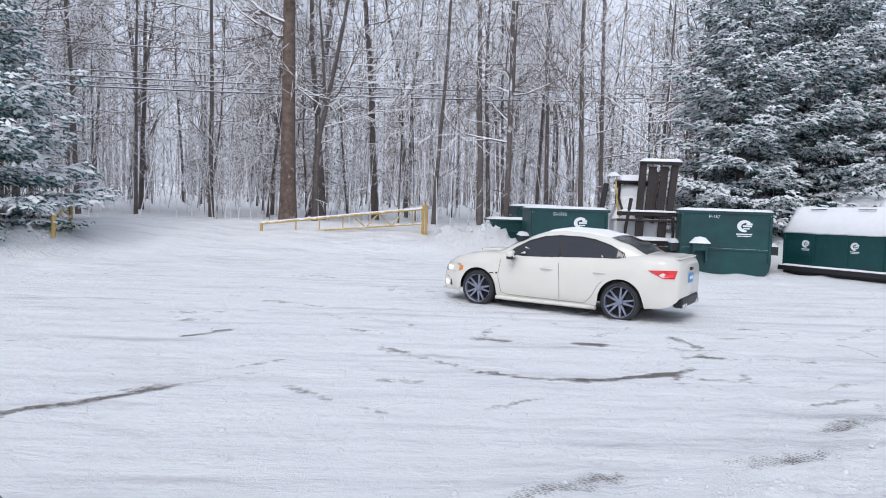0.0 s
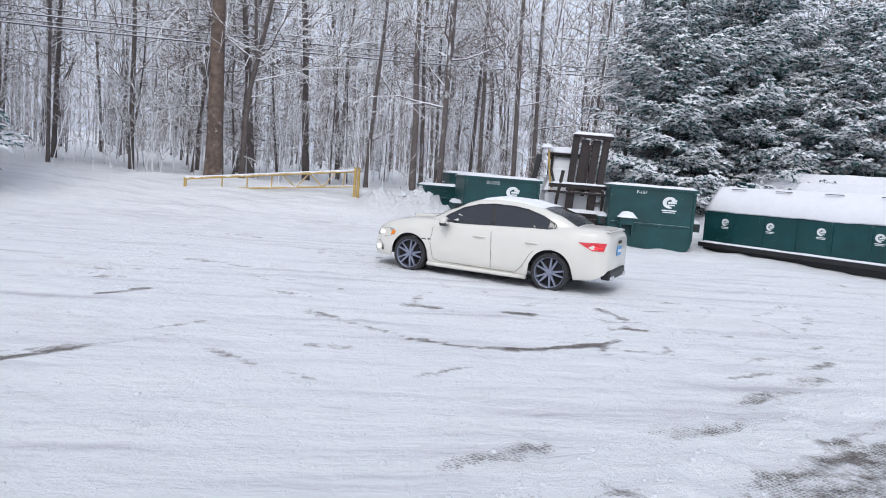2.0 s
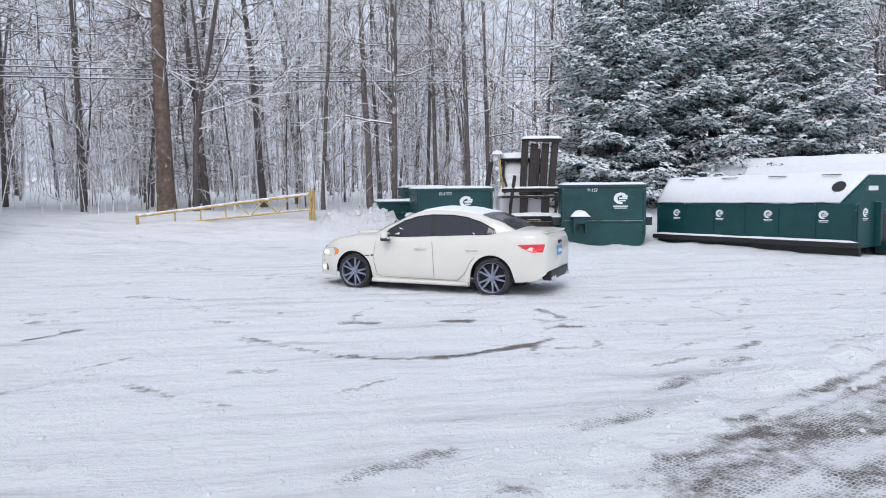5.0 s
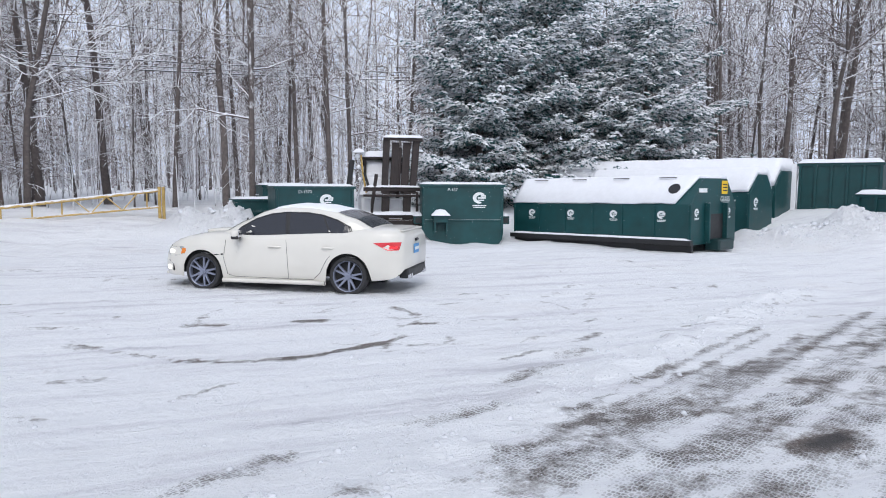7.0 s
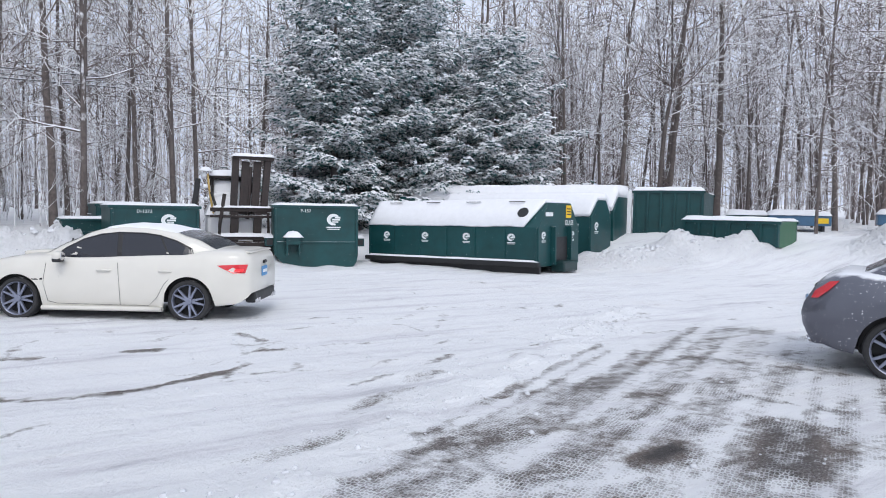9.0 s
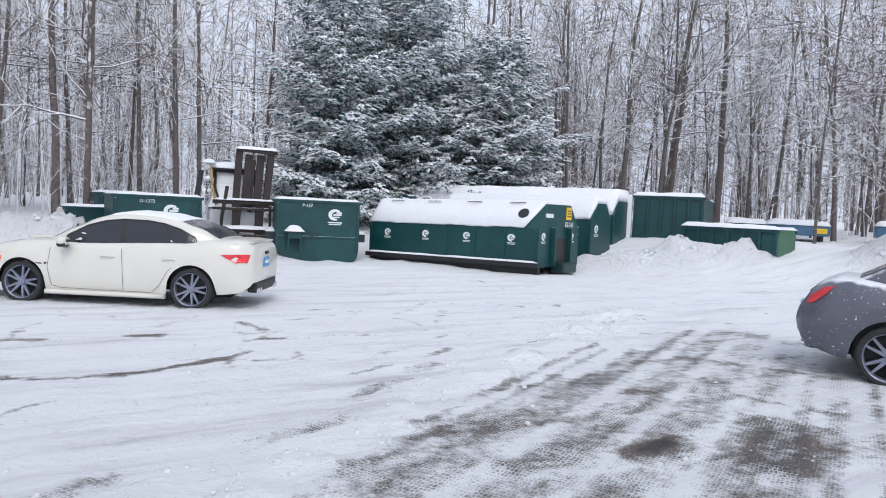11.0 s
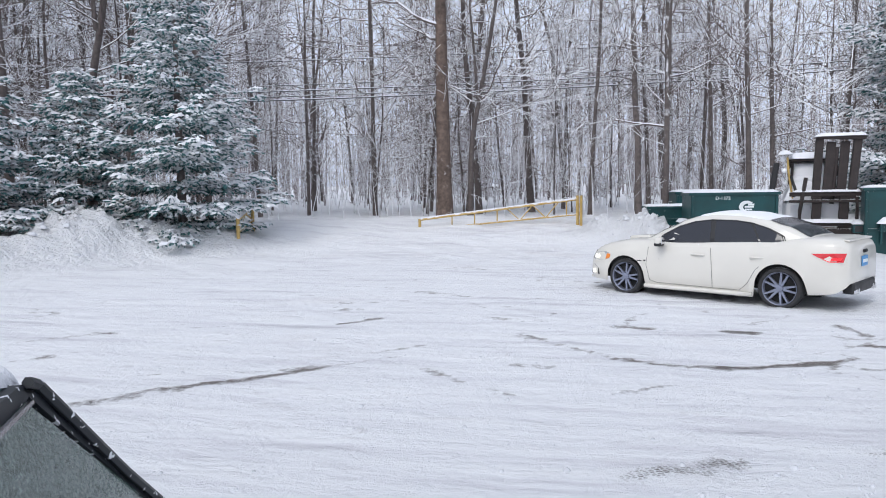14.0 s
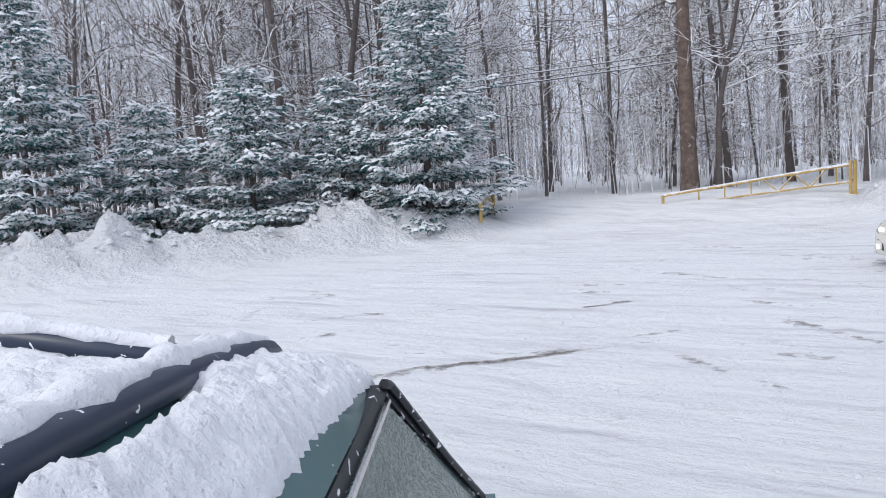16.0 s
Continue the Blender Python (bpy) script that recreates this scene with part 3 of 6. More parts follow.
# trees that stand out, each at its own spot: kind, x, y, turn, scale
STANDING = [(1, -19.2, 18.9, 10, 1.2), (4, -16.9, 19.8, 60, 1.2), (0, -23.5, 18.5, 100, 1.2), (1, -14.2, 26.3, 30, 1.0), (2, -9.8, 28.2, 0, 1.1), (0, -0.8, 27.9, 200, 1.0),
            (1, 1.04, 27.9, 77, 1.0), (4, 1.75, 24.2, 140, 1.0), (0, 4.6, 25.5, 20, 1.05), (4, 5.6, 26.6, 300, 0.8), (4, -5.3, 26.3, 45, 0.85), (4, 25.5, 23.1, 12, 1.2),
            (1, 28.8, 22.4, 0, 1.1), (4, 29.8, 17.2, 120, 1.1), (1, 31.9, 21.5, 210, 1.1), (0, 10.1, 29.5, 33, 1.1), (0, 22.6, 26.2, 33, 1.1), (1, -26.5, 12.0, 200, 1.2), (4, -28.0, 7.0, 80, 1.1)]
spots = [[] for _ in TREES + FAR]
taken = [(-6.07, 25.3)]
for k, x, y, a, s in STANDING:
    spots[k].append((x, y, a, s))
    taken.append((x, y))
rng = random.Random(5)
tries = 0
while sum(map(len, spots)) < 215 and tries < 20000:
    tries += 1
    a = radians(rng.uniform(-66, 66))
    r = 28.5 + 42 * rng.random() ** 1.3
    x, y = r * math.sin(a), r * math.cos(a)
    if min(math.hypot(x - u, y - v) for u, v in taken) < 1.5:
        continue
    if 7.5 < x < 23 and r < 33:
        continue
    if x < -8 and r < 26.5 + 3 * rng.random():
        continue
    taken.append((x, y))
    spots[rng.choice([0, 1, 2, 2, 3, 3, 3, 4, 5, 5]) if r < 41 else rng.choice([6, 7, 7, 8])].append((x, y, rng.uniform(0, 360), rng.uniform(0.85, 1.2)))
while sum(map(len, spots)) < 268 and tries < 40000:  # thicker wood behind the containers
    tries += 1
    a, r = radians(rng.uniform(34, 68)), 35 + 30 * rng.random()
    x, y = r * math.sin(a), r * math.cos(a)
    if min(math.hypot(x - u, y - v) for u, v in taken) > 1.2:
        taken.append((x, y))
        spots[rng.choice([6, 7, 7, 8])].append((x, y, rng.uniform(0, 360), rng.uniform(0.85, 1.2)))
while sum(map(len, spots)) < 306 and tries < 60000:  # and behind the small spruces
    tries += 1
    a, r = radians(rng.uniform(-68, -32)), 26 + 24 * rng.random()
    x, y = r * math.sin(a), r * math.cos(a)
    if min(math.hypot(x - u, y - v) for u, v in taken) > 1.2:
        taken.append((x, y))
        spots[rng.choice([6, 7, 8, 8, 3])].append((x, y, rng.uniform(0, 360), rng.uniform(0.8, 1.1)))
for t, s in zip(TREES + FAR, spots):
    plant(t, s)


def far_wood():
    """The wood behind: far trunks and fine twigs, coloured paler to suggest haze."""
    rng = random.Random(8)
    st = Sticks()
    for k in range(820):
        a = radians(rng.uniform(-80, 80))
        r = rng.uniform(62, 125)
        x, y = r * math.sin(a), r * math.cos(a)
        z = height(x, y) - 0.4
        h, w = rng.uniform(15, 24), rng.uniform(0.07, 0.2)
        d = Vector((rng.gauss(0, 0.03), rng.gauss(0, 0.03), 1))
        p = Vector((x, y, z))
        st.bar([p, p + d * h * 0.5, p + d * h], [w, w * 0.65, 0.02], 4)
        for i in range(17):
            t = rng.uniform(0.08, 1)
            b = rng.uniform(0, math.tau)
            e = Vector((math.cos(b), math.sin(b), rng.uniform(0.1, 1.0))).normalized()
            s = p + d * h * t
            L = rng.uniform(1.2, 3.6) * (1.15 - 0.5 * t)
            mid = s + e * L * 0.5 + Vector((0, 0, rng.uniform(0, 0.3)))
            st.bar([s, mid, mid + e * L * 0.5 + Vector((rng.gauss(0, 0.3), rng.gauss(0, 0.3), 0.4))], [0.035, 0.025, 0.012], 3)
            for j in range(3):
                f = (e + Vector((rng.gauss(0, 0.7), rng.gauss(0, 0.7), rng.gauss(0.2, 0.5)))).normalized()
                st.bar([mid, mid + f * L * rng.uniform(0.3, 0.6)], [0.02, 0.009], 3)
    for k in range(1000):  # saplings between the trunks
        a, r = radians(rng.uniform(-75, 75)), rng.uniform(40, 105)
        x, y = r * math.sin(a), r * math.cos(a)
        p = Vector((x, y, height(x, y) - 0.2))
        h, w = rng.uniform(3, 9), rng.uniform(0.025, 0.055)
        d = Vector((rng.gauss(0, 0.08), rng.gauss(0, 0.08), 1))
        st.bar([p, p + d * h * 0.6, p + d * h], [w, w * 0.6, 0.01], 3)
        for i in range(9):
            b, s = rng.uniform(0, math.tau), p + d * h * rng.uniform(0.1, 0.95)
            st.bar([s, s + Vector((math.cos(b), math.sin(b), rng.uniform(0.1, 1.0))) * rng.uniform(0.6, 1.8)], [0.02, 0.008], 3)
    ob = part("far_woodland", raw("far_woodland", st.v, st.f), M_HAZED_TWIG)
    tagged(ob, "distant leafless woodland, its grey paled to suggest haze", "woodland", kind="stuff")


far_wood()


def brush():
    """Low shoots and saplings at the wood's edge."""
    rng = random.Random(21)
    st = Sticks()
    for k in range(760):
        a = radians(rng.uniform(-62, 62))
        r = rng.uniform(26.5, 46)
        x, y = r * math.sin(a), r * math.cos(a)
        if 8 < x < 21 and r < 34 or x < -9 and r < 27 or x > 18 and r < 37:
            continue
        p = Vector((x, y, height(x, y) - 0.1))
        h = rng.uniform(1.2, 5.6)
        d = Vector((rng.gauss(0, 0.12), rng.gauss(0, 0.12), 1)).normalized()
        st.bar([p, p + d * h * 0.6, p + d * h + Vector((rng.gauss(0, 0.2), 0, 0))], [0.022, 0.014, 0.005], 4)
        for i in range(9):
            s = p + d * h * rng.uniform(0.2, 0.95)
            b = rng.uniform(0, math.tau)
            e = Vector((math.cos(b), math.sin(b), rng.uniform(0.2, 1.2))).normalized()
            L = rng.uniform(0.4, 1.2)
            st.bar([s, s + e * L * 0.6, s + e * L + Vector((0, 0, 0.1))], [0.011, 0.008, 0.004], 3)
            for j in range(2):
                g = (e + Vector((rng.gauss(0, 0.6), rng.gauss(0, 0.6), 0.2))).normalized()
                st.bar([s + e * L * 0.5, s + e * L * 0.5 + g * L * 0.5], [0.008, 0.004], 3)
    tagged(part("brushwood", raw("brushwood", st.v, st.f), M_TWIG), "snow-dusted brushwood at the edge of the wood", "brushwood", kind="stuff")


brush()


# ---- spruces ----
def spruce_meshes(seed, tall, wide, gap, first=0.06, dens=1.0, droop=0.22, shape=0.82, load=1.05):
    """Trunk, needled crown and the snow that lies on it."""
    rng = random.Random(seed)
    trunk = Sticks()
    trunk.bar([Vector((0, 0, -0.3)), Vector((0.03, 0, tall * 0.5)), Vector((0, 0.02, tall))], [0.018 * tall, 0.011 * tall, 0.01], 8)
    nv, nf, sv, sf = [], [], [], []

    def spray(c, d, size, load):
        """A bough tip: fingers spread flat about d, needles hanging under each, snow lying along the top."""
        side = d.cross(Vector((0, 0, 1))).normalized()
        for w in (-0.75, 0.0, 0.75):
            e = (d + side * (w + rng.gauss(0, 0.16)) + Vector((0, 0, rng.gauss(-0.10, 0.14)))).normalized()
            f = e.cross(Vector((0, 0, 1))).normalized()
            L = size * (1.0 if w == 0 else 0.72) * rng.uniform(0.8, 1.2)
            for k in range(3):
                o = c + e * L * (0.12 + 0.30 * k)
                h = (e * rng.uniform(0.5, 1.0) + f * rng.choice((-1, 1)) * rng.uniform(0.3, 0.8) + Vector((0, 0, rng.uniform(-0.75, 0.10)))).normalized()
                a = h.cross(Vector((rng.gauss(0, 1), rng.gauss(0, 1), rng.gauss(0, 1)))).normalized() * size * 0.07
                n = L * rng.uniform(0.30, 0.48)
                b = len(nv)
                nv.extend([(o - a * 0.6)[:], (o + h * n * 0.6 - a)[:], (o + h * n)[:], (o + h * n * 0.5 + a)[:]])
                nf.append((b, b + 1, b + 2, b + 3))
            if rng.random() < load:
                b, g = len(sv), size * rng.uniform(0.13, 0.24)
                p, q = c + e * L * 0.12, c + e * L * rng.uniform(0.9, 1.08)
                m = p.lerp(q, rng.uniform(0.45, 0.65))
                top = Vector((0, 0, g * rng.uniform(0.5, 0.9)))
                sv.extend([p[:], (m - f * g)[:], q[:], (m + f * g)[:], (m + top)[:]])
                sf.extend([(b, b + 1, b + 4), (b + 1, b + 2, b + 4), (b + 2, b + 3, b + 4), (b + 3, b, b + 4)])

    z = tall * first
    while z < tall * 0.985:
        t = z / tall
        reach = wide * (1 - t) ** shape * rng.uniform(0.82, 1.12) + 0.12
        count = max(4, int(10 * (1 - 0.45 * t)))
        a0 = rng.uniform(0, math.tau)
        for k in range(count):
            a = a0 + k * math.tau / count + rng.gauss(0, 0.16)
            L = reach * rng.choice([0.6, 0.8, 0.95, 1.0, 1.08, 1.2])
            d0 = Vector((math.cos(a), math.sin(a), 0))
            rise = 0.35 * t - droop * (1 - t) + rng.gauss(0, 0.08)
            s = Vector((0, 0, z))
            n = max(2, int(L / 0.25 * dens))
            for i in range(n):
                u = (i + 0.6) / n
                q = s + d0 * L * u + Vector((0, 0, L * (rise * u + 0.20 * u * u)))
                half = 0.40 * L * (1 - u) * min(1, u * 3) + 0.1
                m = max(1, int(half / 0.21 * dens))
                for j in range(-m, m + 1):
                    if u < 0.22 and rng.random() < 0.6:
                        continue
                    off = d0.cross(Vector((0, 0, 1))) * (half * j / max(1, m)) * rng.uniform(0.7, 1.2)
                    c = q + off + Vector((rng.gauss(0, 0.04), rng.gauss(0, 0.04), -abs(j) / m * 0.10 * L * 0.5 + rng.gauss(0, 0.05)))
                    d = (d0 + off.normalized() * 0.7 * abs(j) / m + Vector((0, 0, rng.gauss(-0.05, 0.2)))).normalized()
                    size = 0.34 + 0.16 * rng.random()
                    spray(c, d, size, load * (0.30 + 0.85 * u))
        z += gap * (1.1 - 0.5 * t) * rng.uniform(0.8, 1.2)
    return raw("trunk", trunk.v, trunk.f), raw("needles", nv, nf), raw("snow_load", sv, sf)


def spruce(label, seed, x, y, tall, wide, gap, needle, **kw):
    t = thing("spruce", label, "spruce tree", pose(x, y, height(x, y) - 0.05, 0, 0, seed * 47), group="spruces at the edge of the lot")
    a, b, c = spruce_meshes(seed, tall, wide, gap, **kw)
    part("trunk", a, M_BARK, t, smooth=True)
    part("needles", b, needle, t)
    part("snow_load", c, M_SNOW, t, "white snow lying on the boughs", smooth=True)
    return t


big_label, small_label = "tall dark green spruce loaded with snow, behind the containers", "blue-green spruce with snowy boughs behind a snow bank"
spruce(big_label, 1, 11.2, 27.4, 10.6, 3.9, 0.60, M_NEEDLE, shape=0.55, load=1.2)
spruce(big_label, 2, 14.9, 28.8, 12.0, 4.7, 0.62, M_NEEDLE, shape=0.48, load=1.2)
spruce(big_label, 3, 18.9, 26.8, 9.0, 3.8, 0.60, M_NEEDLE, shape=0.50, load=1.2)
spruce(small_label, 4, -12.9, 18.9, 8.2, 2.9, 0.55, M_NEEDLE_BLUE)
spruce(small_label, 5, -17.6, 15.6, 5.4, 2.7, 0.55, M_NEEDLE_BLUE)
spruce(small_label, 6, -15.6, 17.8, 4.8, 2.2, 0.52, M_NEEDLE_BLUE)
spruce(small_label, 7, -21.6, 10.6, 7.6, 2.8, 0.55, M_NEEDLE_BLUE)
spruce(small_label, 8, -20.2, 13.8, 4.4, 2.2, 0.52, M_NEEDLE_BLUE)


# ---- containers ----
def lettering(text, size, mat, parent, m, name="lettering"):
    cu = bpy.data.curves.new("lettering", "FONT")
    cu.body, cu.size, cu.align_x, cu.align_y, cu.extrude = text, size, "CENTER", "CENTER", 0.002
    ob = bpy.data.objects.new("lettering", cu)
    scene.collection.objects.link(ob)
    bpy.context.view_layer.update()
    me = bpy.data.meshes.new_from_object(ob.evaluated_get(bpy.context.evaluated_depsgraph_get()))
    bpy.data.objects.remove(ob)
    me.materials.clear()
    o = part(name, me, mat, parent, "white stencilled lettering")
    o.matrix_basis = m
    return o


def emblem(parent, m, s=1.0):
    """A pale printed mark: a round sweep with bars under it."""
    bm = bmesh.new()
    n = 16
    for k in range(n):  # crescent
        a, b = radians(40 + 250 * k / n), radians(40 + 250 * (k + 1) / n)
        w0, w1 = 0.05 + 0.06 * math.sin(math.pi * k / n), 0.05 + 0.06 * math.sin(math.pi * (k + 1) / n)
        q = [(math.cos(a) * 0.2, math.sin(a) * 0.17), (math.cos(b) * 0.2, math.sin(b) * 0.17), (math.cos(b) * (0.2 - w1), math.sin(b) * (0.17 - w1)), (math.cos(a) * (0.2 - w0), math.sin(a) * (0.17 - w0))]
        bm.faces.new([bm.verts.new((x * s, 0, z * s)) for x, z in q])
    for x, z, w, h in ((0.07, 0.0, 0.24, 0.05), (0.12, 0.06, 0.16, 0.05), (0.05, -0.07, 0.18, 0.035), (0.0, -0.23, 0.42, 0.035), (0.0, -0.285, 0.36, 0.025)):
        bm.faces.new([bm.verts.new(((x + i * w / 2) * s, 0, (z + j * h / 2) * s)) for i, j in ((-1, -1), (1, -1), (1, 1), (-1, 1))])
    o = part("emblem", bm, M_WHITE_PRINT, parent, "white printed emblem with bars of small print")
    o.matrix_basis = m
    return o


def snow_slab(parent, xs, y0, y1, z, thick, seed, name="snow_cover", over=0.04):
    """An uneven slab of snow with a rounded rim."""
    nx, ny = max(4, int((xs[1] - xs[0]) / 0.14)), max(4, int((y1 - y0) / 0.14))
    v, f = [], []
    for j in range(ny + 1):
        for i in range(nx + 1):
            a, b = i / nx, j / ny
            e = min(1.0, min(a * (xs[1] - xs[0]), (1 - a) * (xs[1] - xs[0]), b * (y1 - y0), (1 - b) * (y1 - y0)) / (thick * 1.3))
            x, y = xs[0] - over + a * (xs[1] - xs[0] + 2 * over), y0 - over + b * (y1 - y0 + 2 * over)
            v.append((x + 0.015 * noise.noise((x * 6, y * 6, seed)), y + 0.015 * noise.noise((x * 6, y * 6, seed + 3)), z + thick * math.sqrt(max(0, 1 - (1 - e) ** 2)) * (1 + 0.3 * noise.noise((x * 1.6, y * 1.6, seed)))))
    for j in range(ny):
        for i in range(nx):
            o = j * (nx + 1) + i
            f.append((o, o + 1, o + nx + 2, o + nx + 1))
    return part(name, raw(name, v, f), M_SNOW, parent, "white snow lying on top", smooth=True)


def dumpster(x, y, turn, w, d, h, text="", pockets=True, lift=0.0, emblem_at=0.12):
    t = thing("dumpster", "dark green steel waste container rimmed with snow", "dumpster", pose(x, y, height(x, y) - 0.05 + lift, 0, 0, turn), group="waste containers along the lot's edge")
    bm = bmesh.new()
    prism(bm, [(-w / 2 + 0.36, 0), (w / 2 - 0.14, 0), (w / 2 - 0.04, 0.14), (w / 2, 0.34), (w / 2, h), (-w / 2, h), (-w / 2, 0.46), (-w / 2 + 0.06, 0.32)], -d / 2, d / 2)
    bmesh.ops.bevel(bm, geom=[e for e in bm.edges], offset=0.012, segments=1, affect="EDGES")
    part("body", bm, M_GREEN, t)
    rim = bmesh.new()
    for s in (-1, 1):
        box(rim, (w + 0.10, 0.07, 0.08), (0, s * (d / 2), h - 0.035), bevel=0.01)
        box(rim, (0.07, d - 0.08, 0.08), (s * (w / 2), 0, h - 0.038), bevel=0.01)
    part("rim", rim, M_GREEN, t)
    ribs = bmesh.new()
    box(ribs, (w * 0.94, 0.03, 0.06), (0, -d / 2 - 0.012, 0.72), bevel=0.008)
    for s in (-1, 1):
        box(ribs, (0.06, 0.05, h - 0.45), (s * (w / 2 - 0.05), -d / 2 - 0.012, h / 2 + 0.12), bevel=0.008)
    part("stiffener", ribs, M_GREEN, t)
    snow_slab(t, (-w / 2, w / 2), -d / 2, d / 2, h + 0.004, 0.07, x)
    if pockets:
        for s in (-1, 1):
            p = bmesh.new()
            box(p, (0.26, 0.9, 0.24), (s * (w / 2 + 0.10), -0.1, 0.72), bevel=0.015)
            part("lifting_pocket", p, M_GREEN, t)
            q = bmesh.new()
            box(q, (0.18, 0.02, 0.16), (s * (w / 2 + 0.10), -0.556, 0.72))
            part("pocket_mouth", q, M_BLACK, t)
            snow_slab(t, (s * (w / 2 + 0.10) - 0.14, s * (w / 2 + 0.10) + 0.14), -0.56, 0.36, 0.842, 0.10, x + s, "pocket_snow", 0.02)
    if text:
        lettering(text, 0.13, M_WHITE_PRINT, t, pose(-w * 0.13, -d / 2 - 0.004, h - 0.16, 90))
        emblem(t, pose(w * emblem_at, -d / 2 - 0.004, h - 0.40), 1.0)
    return t


dumpster(3.28, 21.30, 3, 2.30, 1.6, 1.68, "D-1372", emblem_at=0.14)
dumpster(7.78, 20.40, -14, 2.45, 1.6, 1.80, "P-157", emblem_at=0.2)
dumpster(1.72, 23.4, 4, 1.25, 1.3, 1.12, lift=-0.05)
dumpster(2.75, 24.3, 6, 1.5, 1.3, 1.55, pockets=False, lift=-0.1)
# the pocket that stands proud on the front of the near bin
p = thing("dumpster_step", "green steel lifting bracket capped with snow", "bracket", pose(6.93, 19.83, 0.62, 0, 0, -14))
bm = boxes(((0.40, 0.36, 0.20), (0, -0.18, 0.10)), ((0.05, 0.32, 0.36), (0.17, -0.17, -0.14)), ((0.05, 0.32, 0.36), (-0.17, -0.17, -0.14)), ((0.38, 0.05, 0.30), (0, -0.02, -0.12)))
part("bracket", bm, M_GREEN, p)
snow_slab(p, (-0.24, 0.24), -0.42, 0.0, 0.205, 0.20, 4.0)


def roofed_container(x, y, turn, L, W, eave, top, slope, label, seed, skid=True, signs=True, snow=0.09, tilt=0.0, base=None):
    """Long steel box with a ridged lid; local x runs along its front."""
    t = thing("roofed_container", label, "container", pose(x, y, height(x, y) - 0.05 if base is None else base, 0, -tilt, turn), group="waste containers along the lot's edge")
    z0 = 0.10 if skid else 0.05
    bm = bmesh.new()
    prism(bm, [(0, z0), (W, z0), (W, eave), (W - slope, top), (slope, top), (0, eave)], 0, L, axis="x")
    bmesh.ops.bevel(bm, geom=[e for e in bm.edges], offset=0.015, segments=1, affect="EDGES")
    part("body", bm, M_GREEN, t)
    n = 6
    for k in range(n + 1):
        r = bmesh.new()
        box(r, (0.05, 0.03, eave - z0 - 0.06), (L * k / n * 0.98 + 0.05, -0.012, (eave + z0) / 2), bevel=0.006)
        part("side_rib", r, M_GREEN, t)
    cover = bmesh.new()  # snow on both slopes and the top
    prism(cover, [(-0.03, eave + 0.01), (-0.05, eave + snow * 0.6), (slope - 0.05, top + snow * 0.75), (slope + 0.12, top + snow * 1.1), (W - slope - 0.12, top + snow * 1.1), (W - slope + 0.05, top + snow * 0.75), (W + 0.05, eave + snow * 0.6), (W + 0.03, eave + 0.01), (W - slope, top + 0.004), (slope, top + 0.004)], 0.02, L - (0.42 if snow < 0.2 else 0.06), axis="x")
    bmesh.ops.subdivide_edges(cover, edges=[e for e in cover.edges if abs(e.verts[0].co.x - e.verts[1].co.x) > 1], cuts=40)
    for v in cover.verts:
        v.co.z += 0.03 * noise.noise((v.co.x * 1.1, v.co.y * 2, seed)) + 0.015 * noise.noise((v.co.x * 4, v.co.y * 4, seed))
        if v.co.x > L - 0.6:
            v.co.x += (0.35 if snow < 0.2 else 0.06) * min(1.1, (v.co.z - eave) / (top - eave)) + 0.05 * noise.noise((v.co.y * 3, v.co.z * 3, seed))
    part("snow_cover", cover, M_SNOW, t, "thick white snow lying on the lid", smooth=True)
    for k in range(4 if signs else 0):  # hatch edges that show through the snow
        h = bmesh.new()
        u = L * (0.08 + 0.24 * k)
        box(h, (0.50, 0.03, 0.02), (u + 0.3, slope * 0.86 - 0.06, top - 0.02 + snow * 0.55), bevel=0.006)
        part("hatch_edge", h, M_RUST, t)
    if skid:
        s = bmesh.new()
        box(s, (L + 0.1, 0.16, 0.13), (L / 2, -0.05, 0.165), bevel=0.012)
        box(s, (L, 0.10, 0.46), (L / 2, 0.10, -0.08), bevel=0.012)
        box(s, (L, 0.10, 0.46), (L / 2, W - 0.10, -0.08), bevel=0.012)
        part("skid", s, M_BLACK, t, "dark steel skid rail with a line of snow")
        snow_slab(t, (0.0, L), -0.13, 0.0, 0.233, 0.05, seed, "ledge_snow", 0.01)
    if signs:
        for k in range(4):
            emblem(t, pose(L * (0.125 + 0.245 * k), -0.006, eave - 0.28), 0.62)
        for u in (0.28, W - 0.45):
            emblem(t, pose(L + 0.006, u, eave - 0.22, 0, 0, 90), 0.62)
        # the open mouth in the end wall
        mouth = bmesh.new()
        box(mouth, (0.03, W * 0.36, eave * 0.62), (L + 0.004, W * 0.5, eave * 0.46))
        part("end_opening", mouth, M_BLACK, t, "dark opening in the end wall")
        for u in (W * 0.30, W * 0.70):
            q = bmesh.new()
            box(q, (0.14, 0.08, eave - 0.1), (L + 0.07, u, eave / 2 + 0.08), bevel=0.01)
            part("end_post", q, M_GREEN, t)
        q = bmesh.new()
        box(q, (0.42, W * 0.34, 0.30), (L + 0.16, W * 0.5, 0.08), bevel=0.05)
        part("end_foot", q, M_DARK_GREEN, t)
        q = bmesh.new()
        box(q, (0.012, 0.34, 0.36), (L + 0.008, W - slope - 0.16, (eave + top) / 2 + 0.10), bevel=0.004)
        lab = part("warning_label", q, M_LABEL, t, "yellow warning label")
        for k in range(3):
            q = bmesh.new()
            box(q, (0.006, 0.24, 0.03), (L + 0.017, W - slope - 0.16, (eave + top) / 2 + 0.02 + 0.08 * k))
            part("print_line", q, M_BLACK, lab)
